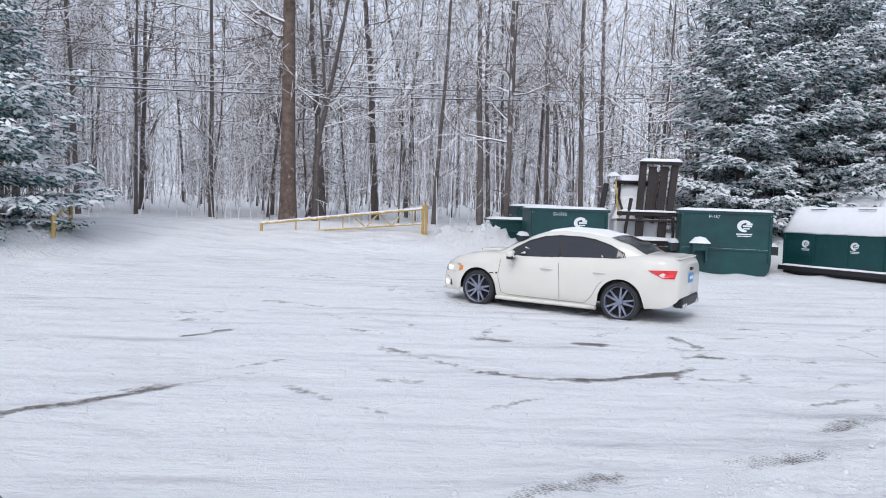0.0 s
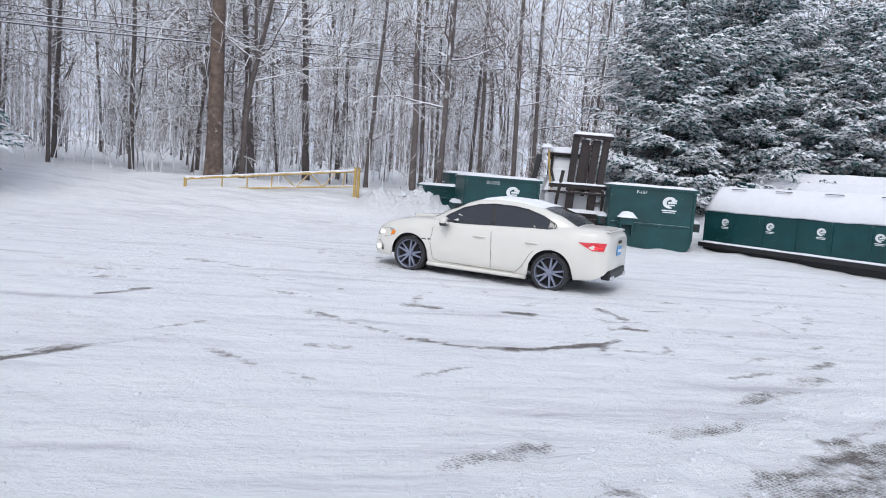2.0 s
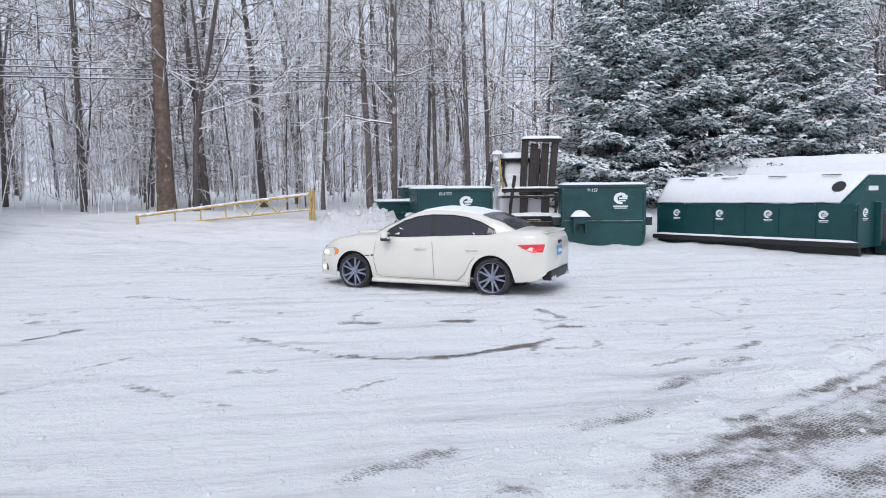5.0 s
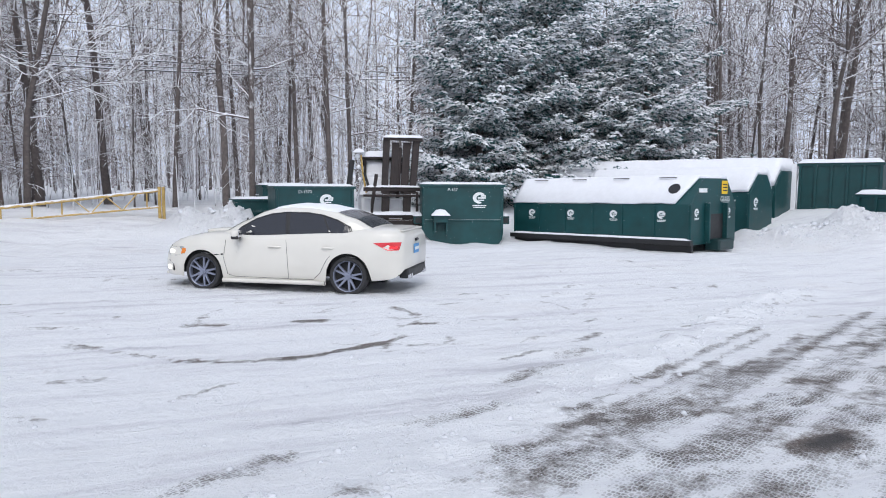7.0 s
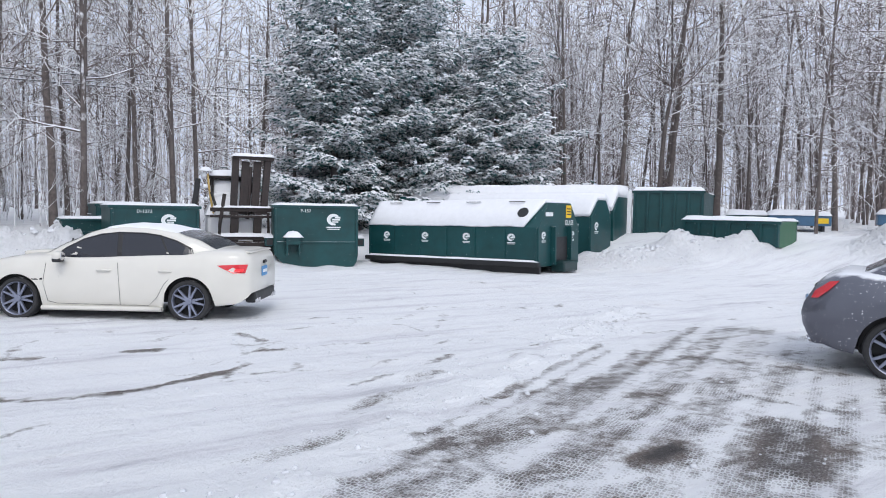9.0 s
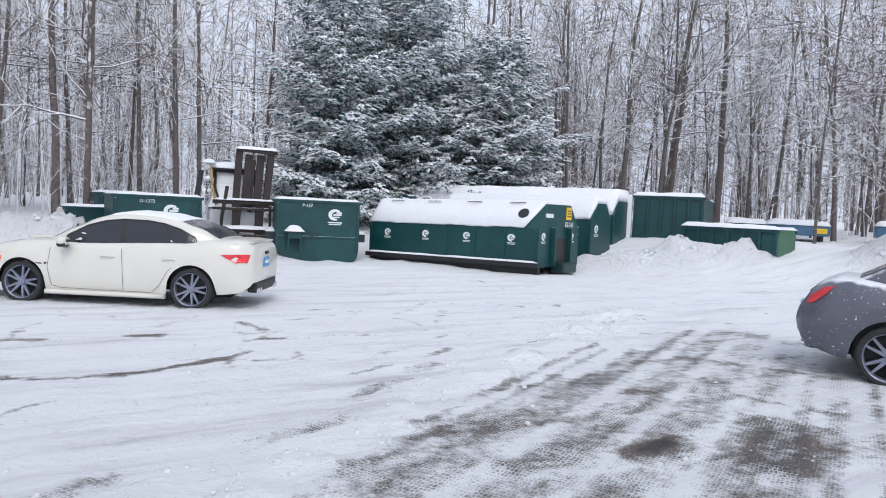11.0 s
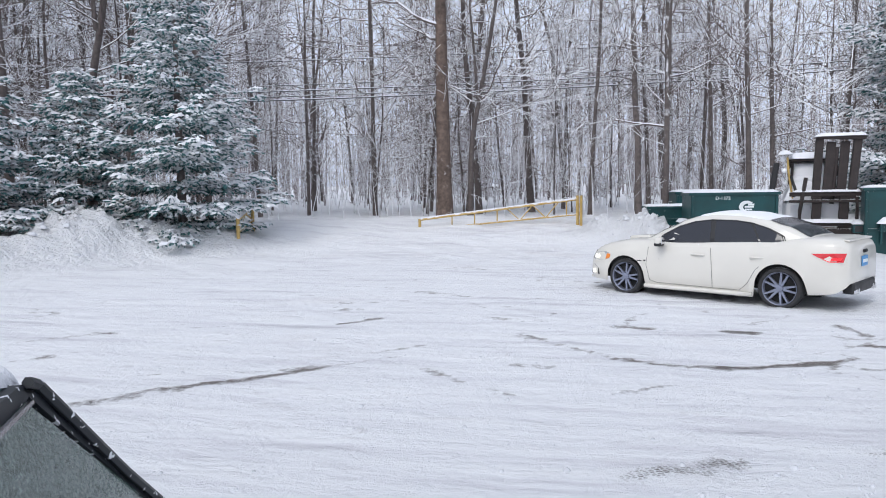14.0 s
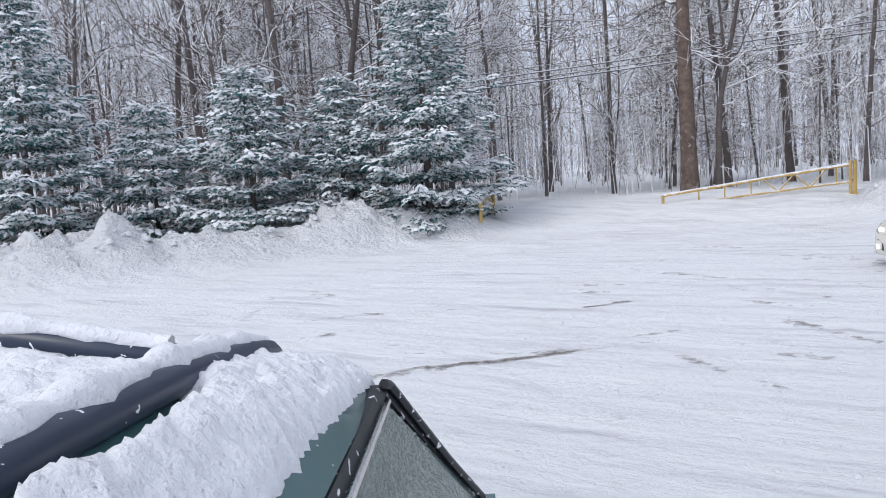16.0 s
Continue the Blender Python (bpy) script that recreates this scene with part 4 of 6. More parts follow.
        lettering("GLASS", 0.20, M_WHITE_PRINT, t, pose(L + 0.008, W - slope - 0.12, eave + 0.12, 90, 0, 90))
        q = bmesh.new()
        box(q, (0.006, 0.44, 0.11), (L + 0.005, slope + 0.05, eave + 0.36))
        part("number_bar", q, M_WHITE_PRINT, t, "white bar of faded print")
        q = bmesh.new()
        bmesh.ops.create_cone(q, cap_ends=True, segments=16, radius1=0.16, radius2=0.16, depth=0.06)
        hole = part("filling_hole", q, M_BLACK, t, "round black filling hole")
        hole.matrix_basis = pose(L * 0.90, slope * 0.5 - 0.05, (eave + top) / 2 + 0.06, 50)
    return t


roofed_container(9.59, 20.33, -65.7, 6.0, 2.55, 1.16, 1.84, 0.56, "long dark green roofed glass container under thick snow", 3.0, tilt=0.9, base=0.0)
twin = roofed_container(13.55, 22.65, -65.7, 6.0, 1.7, 1.42, 1.98, 0.50, "green roofed recycling container behind another, under snow", 6.0, skid=False, signs=False, snow=0.20, base=0.12)
emblem(twin, pose(6.006, 0.42, 1.12, 0, 0, 90), 0.8)
emblem(twin, pose(5.4, -0.006, 1.12), 0.8)
compactor = roofed_container(13.82, 25.78, -60, 8.6, 2.4, 1.62, 2.15, 0.55, "long green compactor container buried under thick snow", 9.0, skid=False, signs=False, snow=0.40, base=0.12)
for u, w, d, h in ((7.85, 1.0, 0.30, 1.55), (6.55, 0.9, 0.16, 1.45), (0.12, 0.5, 0.45, 2.05)):  # ram housing and hopper, proud of the front
    bm = bmesh.new()
    box(bm, (w, d, h), (u, -d / 2 - 0.02, h / 2 + 0.05), bevel=0.03)
    part("housing", bm, M_GREEN, compactor)
for u in (7.45, 8.28, 6.2, 6.95):
    bm = bmesh.new()
    box(bm, (0.09, 0.10, 1.5), (u, -0.36, 0.83), bevel=0.012)
    part("side_rib", bm, M_GREEN, compactor)
emblem(compactor, pose(7.86, -0.328, 0.95), 1.0)
bm = bmesh.new()
box(bm, (0.62, 0.02, 0.74), (7.86, -0.322, 0.92), bevel=0.004)
part("sign_plate", bm, M_DARK_GREEN, compactor)


def open_container(x, y, turn, L, W, h, label, end_mat, ribs=7, lift=0.0):
    t = thing("open_container", label, "container", pose(x, y, height(x, y) - 0.1 + lift, 0, 0, turn), group="waste containers along the lot's edge")
    bm = bmesh.new()
    box(bm, (L, 0.07, h), (L / 2, 0, h / 2), bevel=0.01)
    box(bm, (L, 0.07, h), (L / 2, W, h / 2), bevel=0.01)
    box(bm, (L - 0.08, W, 0.10), (L / 2, W / 2, 0.12))
    part("wall", bm, M_GREEN, t)
    for u, m in ((0.03, M_GREEN), (L - 0.03, end_mat)):
        e = bmesh.new()
        box(e, (0.06, W - 0.08, h), (u, W / 2, h / 2), bevel=0.01)
        part("end_wall", e, m, t)
    for k in range(ribs + 1):
        e = bmesh.new()
        box(e, (0.09, 0.08, h - 0.05), (0.05 + (L - 0.1) * k / ribs, -0.065, h / 2), bevel=0.01, taper=0.9)
        part("side_rib", e, M_GREEN, t)
    for v in (-0.03, W + 0.03):
        e = bmesh.new()
        box(e, (L + 0.1, 0.14, 0.10), (L / 2, v, h - 0.04), bevel=0.015)
        part("top_rail", e, M_GREEN, t)
    snow_slab(t, (0, L), -0.10, 0.08, h + 0.012, 0.17, x, "rim_snow")
    snow_slab(t, (0, L), W - 0.06, W + 0.12, h + 0.012, 0.10, x + 1, "rim_snow")
    snow_slab(t, (0.06, L - 0.06), 0.1, W - 0.1, h - 0.25, 0.18, x + 2, "snow_fill")
    return t


tall = open_container(19.9, 19.15, -55, 2.5, 5.4, 1.68, "tall dark green open container rimmed with snow", M_GREEN, 5)
bm = bmesh.new()
box(bm, (0.22, 0.20, 1.68), (-0.16, -0.06, 0.84), bevel=0.02)
part("corner_post", bm, M_SNOW, tall, "corner post plastered with snow")
open_container(19.7, 16.6, -72, 3.1, 1.9, 0.82, "low green open container with a bright green end", M_GREEN_LIGHT, 6)

M_BLUE = material("blue_panel", (0.06, 0.14, 0.24), 0.5, grain=3, vary=0.2, snow=0.8)


def far_box(x, y, turn, L, W, h, mat, label, stripe=None, lift=0.32):
    t = thing("covered_trailer", label, "trailer", pose(x, y, height(x, y) - 0.05, 0, 0, turn))
    b = bmesh.new()
    box(b, (L, W, h), (0, 0, h / 2 + lift), bevel=0.05)
    part("body", b, mat, t)
    for s in (-1, 1):
        b = bmesh.new()
        box(b, (0.12, W * 0.8, lift + 0.04), (s * L * 0.38, 0, lift / 2), bevel=0.02)
        part("support", b, M_BLACK, t)
    if stripe:
        b = bmesh.new()
        box(b, (L * 0.22, 0.02, h * 0.5), (L * 0.34, -W / 2 - 0.012, h / 2 + lift), bevel=0.004)
        part("panel", b, stripe, t, "yellow panel")
    snow_slab(t, (-L / 2, L / 2), -W / 2, W / 2, h + lift, 0.22, x)


far_box(26.9, 19.4, -50, 1.6, 1.4, 0.36, M_GREEN, "far green box under a cap of snow")
far_box(27.9, 17.7, -50, 2.3, 1.5, 0.42, M_BLUE, "far blue box with a yellow panel under snow", M_LABEL)
far_box(31.6, 15.0, -60, 2.6, 1.8, 0.45, M_BLUE, "far blue box under a cap of snow")


# ---- old forklift with its mast ----
def forklift(x, y, turn):
    t = thing("forklift", "old forklift with a dark rusty mast, covered in snow", "forklift", pose(x, y, height(x, y) - 0.05, 0, 0, turn))
    def add(name, mat, *specs, label=""):
        return part(name, boxes(*specs), mat, t, label)
    # mast: two uprights with inner channels, leaning back
    for s in (-1, 1):
        add("mast_upright", M_RUST, ((0.20, 0.26, 1.75), dict(at=(0.50 + s * 0.46, -0.42, 2.32), rot=(-4, 4 + s * 1, 0), bevel=0.015)))
        add("lower_upright", M_RUST, ((0.24, 0.20, 1.6), dict(at=(0.36 + s * 0.34, -0.5, 0.85), rot=(0, 2, 0), bevel=0.015)))
    for s in (-0.35, 0.35):
        add("inner_channel", M_RUST, ((0.23, 0.16, 1.62), dict(at=(0.50 + s * 0.50, -0.38, 2.25), rot=(-4, 4, 0), bevel=0.01)))
    lift = bmesh.new()
    tube(lift, [(0.42, -0.40, 1.3), (0.52, -0.38, 2.9)], 0.06, 10)
    part("lift_cylinder", lift, M_RUST, t)
    add("mast_head", M_RUST, ((1.22, 0.34, 0.10), dict(at=(0.60, -0.40, 3.17), rot=(0, 3, 0), bevel=0.012)))
    add("cross_bar", M_RUST, ((1.9, 0.14, 0.12), dict(at=(0.28, -0.56, 1.58), bevel=0.012)), ((1.9, 0.12, 0.08), dict(at=(0.28, -0.58, 1.38), bevel=0.012)))
    add("carriage", M_RUST, ((2.1, 0.18, 0.55), dict(at=(0.15, -0.55, 0.33), bevel=0.015)))
    add("carriage_bar", M_RUST, ((2.2, 0.12, 0.10), dict(at=(0.15, -0.60, 0.72), bevel=0.012)))
    fork = bmesh.new()
    tube(fork, [(-0.42, -0.62, 0.45), (-0.40, -0.66, 1.1), (-0.26, -0.60, 2.05)], 0.055, 6)
    part("fork", fork, M_RUST, t)
    fork = bmesh.new()
    tube(fork, [(1.02, -0.62, 0.45), (1.02, -0.66, 0.9), (1.02, -0.60, 1.5)], 0.05, 6)
    part("fork", fork, M_RUST, t)
    # body, counterweight and overhead frame
    b = bmesh.new()
    box(b, (1.5, 2.2, 0.9), (0.0, 0.9, 0.95), bevel=0.12)
    part("body", b, M_FORK_YELLOW, t, "snow-covered yellow machine body")
    b = bmesh.new()
    box(b, (1.2, 1.2, 0.35), (0.05, 0.7, 1.95), bevel=0.1)
    part("seat_deck", b, M_FORK_YELLOW, t)
    for sx in (-0.6, 0.6):
        for sy in (0.2, 1.3):
            b = bmesh.new()
            tube(b, [(sx, sy, 1.3), (sx * 0.95, sy, 2.55)], 0.045, 6)
            part("roof_post", b, M_RUST, t)
    b = bmesh.new()
    box(b, (1.35, 1.4, 0.07), (0, 0.75, 2.58), bevel=0.02)
    part("overhead_guard", b, M_RUST, t)
    for sx in (-0.72, 0.85):
        for sy in (0.1, 1.6):
            b = bmesh.new()
            bmesh.ops.create_cone(b, cap_ends=True, segments=20, radius1=0.4, radius2=0.4, depth=0.26)
            o = part("wheel", b, M_BLACK, t)
            o.matrix_basis = pose(sx, sy, 0.4, 0, 90, 0)
    b = bmesh.new()
    box(b, (0.16, 0.5, 0.85), (-1.05, 0.3, 2.1), (0, 8, 0), bevel=0.03)
    part("exhaust_box", b, M_BLACK, t)
    b = bmesh.new()
    tube(b, [(-0.72, -0.1, 2.66), (-0.68, -0.12, 2.2), (-0.56, -0.2, 1.4)], 0.032, 8)
    part("hydraulic_arm", b, M_YELLOW, t, "yellow hydraulic arm")
    b = bmesh.new()
    tube(b, [(-0.62, -0.16, 2.1), (-0.50, -0.3, 1.7), (-0.55, -0.3, 1.5)], 0.04, 8)
    part("hose", b, M_BLACK, t)
    b = bmesh.new()  # drifted snow that fills the cab
    box(b, (1.16, 1.05, 1.15), (-0.02, 0.72, 1.95), bevel=0.22)
    bmesh.ops.subdivide_edges(b, edges=b.edges[:], cuts=2)
    for v in b.verts:
        v.co += Vector((0.05, 0.07, 0.06)) * noise.noise(v.co * 2.3)
    part("cab_snow", b, M_SNOW, t, "snow drifted into the cab", smooth=True)
    for sz, r in ((2.62, 0.09), (2.28, 0.075), (1.9, 0.06)):
        b = bmesh.new()
        bmesh.ops.create_icosphere(b, subdivisions=2, radius=r)
        for v in b.verts:
            v.co += v.co * 0.3 * noise.noise(v.co * 14 + Vector((sz, 0, 0)))
        o = part("snow_lump", b, M_SNOW, t, smooth=True)
        o.matrix_basis = pose(-0.84 + 0.1 * (2.6 - sz), -0.12, sz)
    snow_slab(t, (-0.66, 0.66), 0.05, 1.45, 2.62, 0.20, 1.0)
    snow_slab(t, (-0.75, 0.75), -0.2, 2.0, 1.40, 0.75, 2.0)
    snow_slab(t, (-0.05, 1.22), -0.58, -0.22, 3.20, 0.10, 3.0, "mast_snow")
    snow_slab(t, (-0.9, 1.2), -0.68, -0.5, 0.77, 0.12, 5.0, "carriage_snow")
    snow_slab(t, (-0.6, 1.2), -0.64, -0.48, 1.645, 0.06, 6.0, "bar_snow")
    snow_slab(t, (-0.95, -0.62), -0.3, 0.1, 2.74, 0.14, 7.0, "arm_snow")


forklift(5.75, 22.1, -10)


# ---- yellow gates ----
def long_gate():
    """A tapered truss that swings on a post; local x runs from the post to the free end."""
    a, b = Vector((-1.0, 24.2, 0)), Vector((-6.4, 22.9, 0))
    t = thing("barrier_gate", "long yellow steel swing gate with truss bars, shut", "gate", Matrix.Translation((a.x, a.y, height(a.x, a.y) - 0.15)))
    d = b - a
    z0 = height(a.x, a.y) - 0.15
    def at(u, z):
        return (d.x * u, d.y * u, z - z0)
    def rail(name, p, q, r, label=""):
        bm = bmesh.new()
        tube(bm, [p, q], r, 8)
        part(name, bm, M_YELLOW, t, label)
    for o in (0.0, 0.022):
        rail("post", at(o * 1.0, z0), at(o * 1.0, 1.62), 0.05)
    top = lambda u: 1.50 - 0.64 * u
    bot = lambda u: 0.98 - 0.46 * u
    rail("top_rail", at(0.02, top(0)), at(1, top(1)), 0.042)
    rail("bottom_rail", at(0.02, bot(0)), at(1, bot(1)), 0.035)
    rail("end_bar", at(1, top(1) + 0.03), at(1, bot(1) - 0.14), 0.05)
    for u in (0.09, 0.52, 0.66, 0.80):
        rail("upright", at(u, top(u)), at(u, bot(u)), 0.022)
    for u, v in ((0.14, 0.22), (0.30, 0.22), (0.30, 0.38), (0.46, 0.38)):
        rail("diagonal", at(u, top(u)), at(v, bot(v)), 0.022)
    bm = bmesh.new()
    tube(bm, [at(0.02, top(0) + 0.045), at(1, top(1) + 0.045)], 0.022, 6)
    part("snow_line", bm, M_SNOW, t, "thin line of snow along the top rail")


long_gate()


def short_gate():
    a = Vector((-10.8, 18.5, 0))
    z = height(a.x, a.y)
    t = thing("barrier_gate", "short yellow steel gate standing open in the snow", "gate", pose(a.x, a.y, z + 0.02))
    d = Vector((-0.55, 1.9, 0))
    for name, p, q, r in (("post", (0, 0, 0), (0, 0, 0.62), 0.055), ("post", d[:], (d.x, d.y, 0.95), 0.055), ("top_rail", (0, 0, 0.55), (d.x, d.y, 0.9), 0.04), ("bottom_rail", (0, 0, 0.2), (d.x, d.y, 0.5), 0.035),
                          ("diagonal", (0, 0, 0.2), (d.x * 0.5, d.y * 0.5, 0.72), 0.025), ("diagonal", (d.x * 0.5, d.y * 0.5, 0.72), (d.x, d.y, 0.5), 0.025)):
        bm = bmesh.new()
        tube(bm, [p, q], r, 8)
        part(name, bm, M_YELLOW, t)


short_gate()


# ---- overhead wires ----
def wire(p, q, sag, r=0.016):
    p, q = Vector(p), Vector(q)
    bm = bmesh.new()
    n = 28
    mid = (p + q) / 2
    tube(bm, [p.lerp(q, k / n) - mid - Vector((0, 0, sag * 4 * (k / n) * (1 - k / n))) for k in range(n + 1)], r, 6)
    ob = part("power_line", bm, M_CABLE)
    ob.location = mid
    tagged(ob, "thin black overhead cable strung past the wood", "cable", "overhead cables")


for dz, dy, r in ((0.0, 0, 0.036), (0.16, 0.1, 0.024), (0.34, -0.1, 0.032), (0.62, 0.2, 0.022), (1.55, 0.0, 0.024)):
    wire((-34, 20.4 + dy, 5.5 + dz), (21, 35.0 + dy, 7.5 + dz), 0.7, r)
for dz in (0.0, 0.16, 0.32):
    wire((-30, 22.5, 8.6 + dz), (24, 37.0, 13.8 + dz), 0.4, 0.020)


# ---- cars ----
M_WHITE_PAINT = material("cream_white_paint", (0.70, 0.675, 0.615), 0.32, grain=2, vary=0.04, coat=0.6)
M_GREY_PAINT = material("grey_metal_paint", (0.13, 0.135, 0.165), 0.34, metal=0.5, grain=2, vary=0.08, coat=0.6, snow=0.70, spots=0.31)
M_GREEN_PAINT = material("green_metal_paint", (0.065, 0.150, 0.155), 0.33, metal=0.2, grain=3, vary=0.15, coat=0.6, spots=0.28)
M_TYRE = material("tyre_rubber", (0.03, 0.03, 0.032), 0.85, grain=30, vary=0.4, bump=0.4, snow=0.93)
M_RIM = material("gunmetal_rim", (0.26, 0.28, 0.36), 0.35, metal=0.6, grain=10, vary=0.2)
M_DARK_RIM = material("wheel_well", (0.012, 0.012, 0.013), 0.8, grain=10, vary=0.2)
M_TINT = material("tinted_glass", (0.012, 0.014, 0.022), 0.14, grain=1, vary=0.1, coat=0.5, spots=0.2)
M_SCREEN = material("windscreen_glass", (0.045, 0.075, 0.085), 0.15, grain=2, vary=0.3, coat=0.5)
M_RED = material("red_lamp", (0.62, 0.02, 0.03), 0.2, grain=10, vary=0.15, coat=0.6)
M_LAMP = material("clear_lamp", (0.55, 0.56, 0.56), 0.18, metal=0.4, grain=12, vary=0.3, coat=0.8)
M_AMBER = material("amber_lamp", (0.75, 0.22, 0.03), 0.25, grain=10, vary=0.1)
M_SEAM = material("panel_gap", (0.10, 0.10, 0.10), 0.8, grain=10, vary=0.1)
M_CHROME = material("bright_metal", (0.7, 0.7, 0.72), 0.2, metal=1.0, grain=10, vary=0.05)
M_PLATE = material("blue_plate", (0.10, 0.32, 0.62), 0.5, grain=10, vary=0.1)


def glow(name, colour, strength):
    m, n, l, p = nodes_of(name)
    p.inputs["Emission Color"].default_value = (*colour, 1)
    p.inputs["Emission Strength"].default_value = strength
    p.inputs["Base Color"].default_value = (*colour, 1)
    return m


M_BULB = glow("lit_bulb", (1.0, 0.98, 0.92), 1.3)
M_BRAKE = glow("lit_brake_lamp", (0.9, 0.03, 0.04), 0.35)


def curve_at(table, x):
    """Smooth value of a table of (x, value), sorted by x."""
    if x <= table[0][0]:
        return table[0][1]
    for (a, u), (b, v) in zip(table, table[1:]):
        if x <= b:
            t = (x - a) / (b - a)
            return u + (v - u) * (t * t * (3 - 2 * t) * 0.5 + t * 0.5)
    return table[-1][1]


def wheel(parent, x, y, r, turn=0.0, side=1, spokes=10):
    """side: +1 shows its face to +y."""
    hub = part("wheel", _tyre(r), M_TYRE, parent, "black tyre dusted with snow", smooth=True)
    hub.matrix_basis = pose(x, y, r - 0.03, 0, 0, turn + (0 if side > 0 else 180))
    bm = bmesh.new()
    for k in range(spokes):
        a = k * math.tau / spokes + (0.10 if k % 2 else -0.10)
        m = pose(0, 0, 0, 0, math.degrees(a), 0)
        rb = r * 0.75
        q = [(-0.020, 0.085, 0.05), (0.020, 0.085, 0.05), (0.012, 0.102, rb), (-0.012, 0.102, rb), (-0.020, 0.05, 0.05), (0.020, 0.05, 0.05), (0.012, 0.06, rb), (-0.012, 0.06, rb)]
        v = [bm.verts.new(m @ Vector(c)) for c in q]
        for f in ((0, 1, 2, 3), (4, 7, 6, 5), (0, 4, 5, 1), (1, 5, 6, 2), (2, 6, 7, 3), (3, 7, 4, 0)):
            bm.faces.new([v[i] for i in f])
    bmesh.ops.recalc_face_normals(bm, faces=bm.faces)
    part("spokes", bm, M_RIM, hub, "gunmetal alloy spokes")
    bm = bmesh.new()
    ring(bm, [(r * 0.795, 0.112), (r * 0.775, 0.108), (r * 0.74, 0.09), (r * 0.73, -0.06)], 28)
    part("rim", bm, M_RIM, hub, smooth=True)
    bm = bmesh.new()
    ring(bm, [(0.055, 0.085), (0.05, 0.10), (0.001, 0.105)], 14)
    part("hub_cap", bm, M_RIM, hub)
    bm = bmesh.new()
    ring(bm, [(r * 0.74, 0.0), (0.001, 0.0)], 24)
    part("brake_disc", bm, M_DARK_RIM, hub)
    return hub


def ring(bm, prof, n):
    """Turns a profile of (radius, y) about the y axis."""
    rows = [[bm.verts.new((a * math.cos(k * math.tau / n), y, a * math.sin(k * math.tau / n))) for k in range(n)] for a, y in prof]
    for p, q in zip(rows, rows[1:]):
        for k in range(n):
            bm.faces.new((p[k], p[(k + 1) % n], q[(k + 1) % n], q[k]))
    bmesh.ops.recalc_face_normals(bm, faces=bm.faces)


def _tyre(r):
    bm = bmesh.new()
    ring(bm, [(r * 0.78, -0.10), (r * 0.83, -0.116), (r * 0.94, -0.113), (r * 0.985, -0.095), (r, -0.05), (r, 0.05), (r * 0.985, 0.095), (r * 0.94, 0.113), (r * 0.83, 0.116), (r * 0.78, 0.10)], 36)
    return bm


DECK = [(-2.24, 0.94), (-2.17, 1.045), (-2.0, 1.075), (-1.6, 1.07), (-1.2, 1.02), (0.6, 0.955), (0.98, 0.965), (1.3, 0.955), (1.65, 0.90), (1.9, 0.83), (2.05, 0.755), (2.17, 0.66), (2.24, 0.55)]
HALF = [(-2.24, 0.70), (-2.16, 0.79), (-2.0, 0.845), (-1.6, 0.885), (-1.2, 0.895), (0.9, 0.895), (1.4, 0.895), (1.75, 0.86), (2.0, 0.78), (2.14, 0.68), (2.24, 0.50)]
LOWER = [(-2.24, 0.42), (-2.16, 0.30), (-1.95, 0.24), (-0.9, 0.145), (0.9, 0.145), (1.8, 0.20), (2.1, 0.20), (2.24, 0.22)]
AXLES = (1.33, -1.32)


def car_body(wide=1.0):
    """The shell below the windows, with the wheel arches left open."""
    xs = sorted(set([-2.24, -2.2, -2.1, -2.0, -1.85] + [round(a + d, 3) for a in AXLES for d in np.linspace(-0.40, 0.40, 21)] + [round(v, 3) for v in np.linspace(-0.85, 0.88, 12)] + [1.8, 1.9, 2.0, 2.08, 2.15, 2.2, 2.24]))
    bm = bmesh.new()
    rows = []
    for x in xs:
        w, top, low = curve_at(HALF, x) * wide, curve_at(DECK, x), curve_at(LOWER, x)
        for a in AXLES:
            if abs(x - a) < 0.375:
                low = max(low, 0.30 + math.sqrt(0.375 ** 2 - (x - a) ** 2))
        flare = sum(0.022 * max(0.0, 1 - ((x - a) / 0.55) ** 2) for a in AXLES if abs(x - a) < 0.55)
        sh = top - 0.10
        lowin = 0.05 if low < 0.28 else 0.0
        pts = [(w - lowin + flare, low), (w - lowin * 0.2 + flare, low + 0.06 if low < 0.5 else low + 0.015), (w + 0.012 + flare * 0.6, low + (sh - low) * 0.45), (w + 0.008, low + (sh - low) * 0.72), (w - 0.005, low + (sh - low) * 0.82), (w - 0.02, sh), (w - 0.07, top - 0.03), (w * 0.80, top), (w * 0.45, top + 0.018), (0.0, top + 0.025)]
        rows.append([bm.verts.new((x, y, z)) for y, z in pts] + [bm.verts.new((x, -y, z)) for y, z in pts[-2::-1]])
    for p, q in zip(rows, rows[1:]):
        for k in range(len(p) - 1):
            bm.faces.new((p[k], q[k], q[k + 1], p[k + 1]))
    for r in (rows[0], rows[-1]):
        bm.faces.new(r)
    bmesh.ops.recalc_face_normals(bm, faces=bm.faces)
    return bm


ROOF = [(-1.72, 1.06), (-1.32, 1.25), (-1.0, 1.345), (-0.6, 1.40), (-0.2, 1.415), (0.1, 1.385), (0.25, 1.345), (0.6, 1.18), (1.02, 0.975)]


def roof_half(x, z):
    """Half width of the cabin at height z."""
    base = curve_at([(-1.75, 0.66), (-1.2, 0.79), (0.4, 0.80), (1.05, 0.70)], x)
    return base - max(0.0, z - 1.0) * 0.48


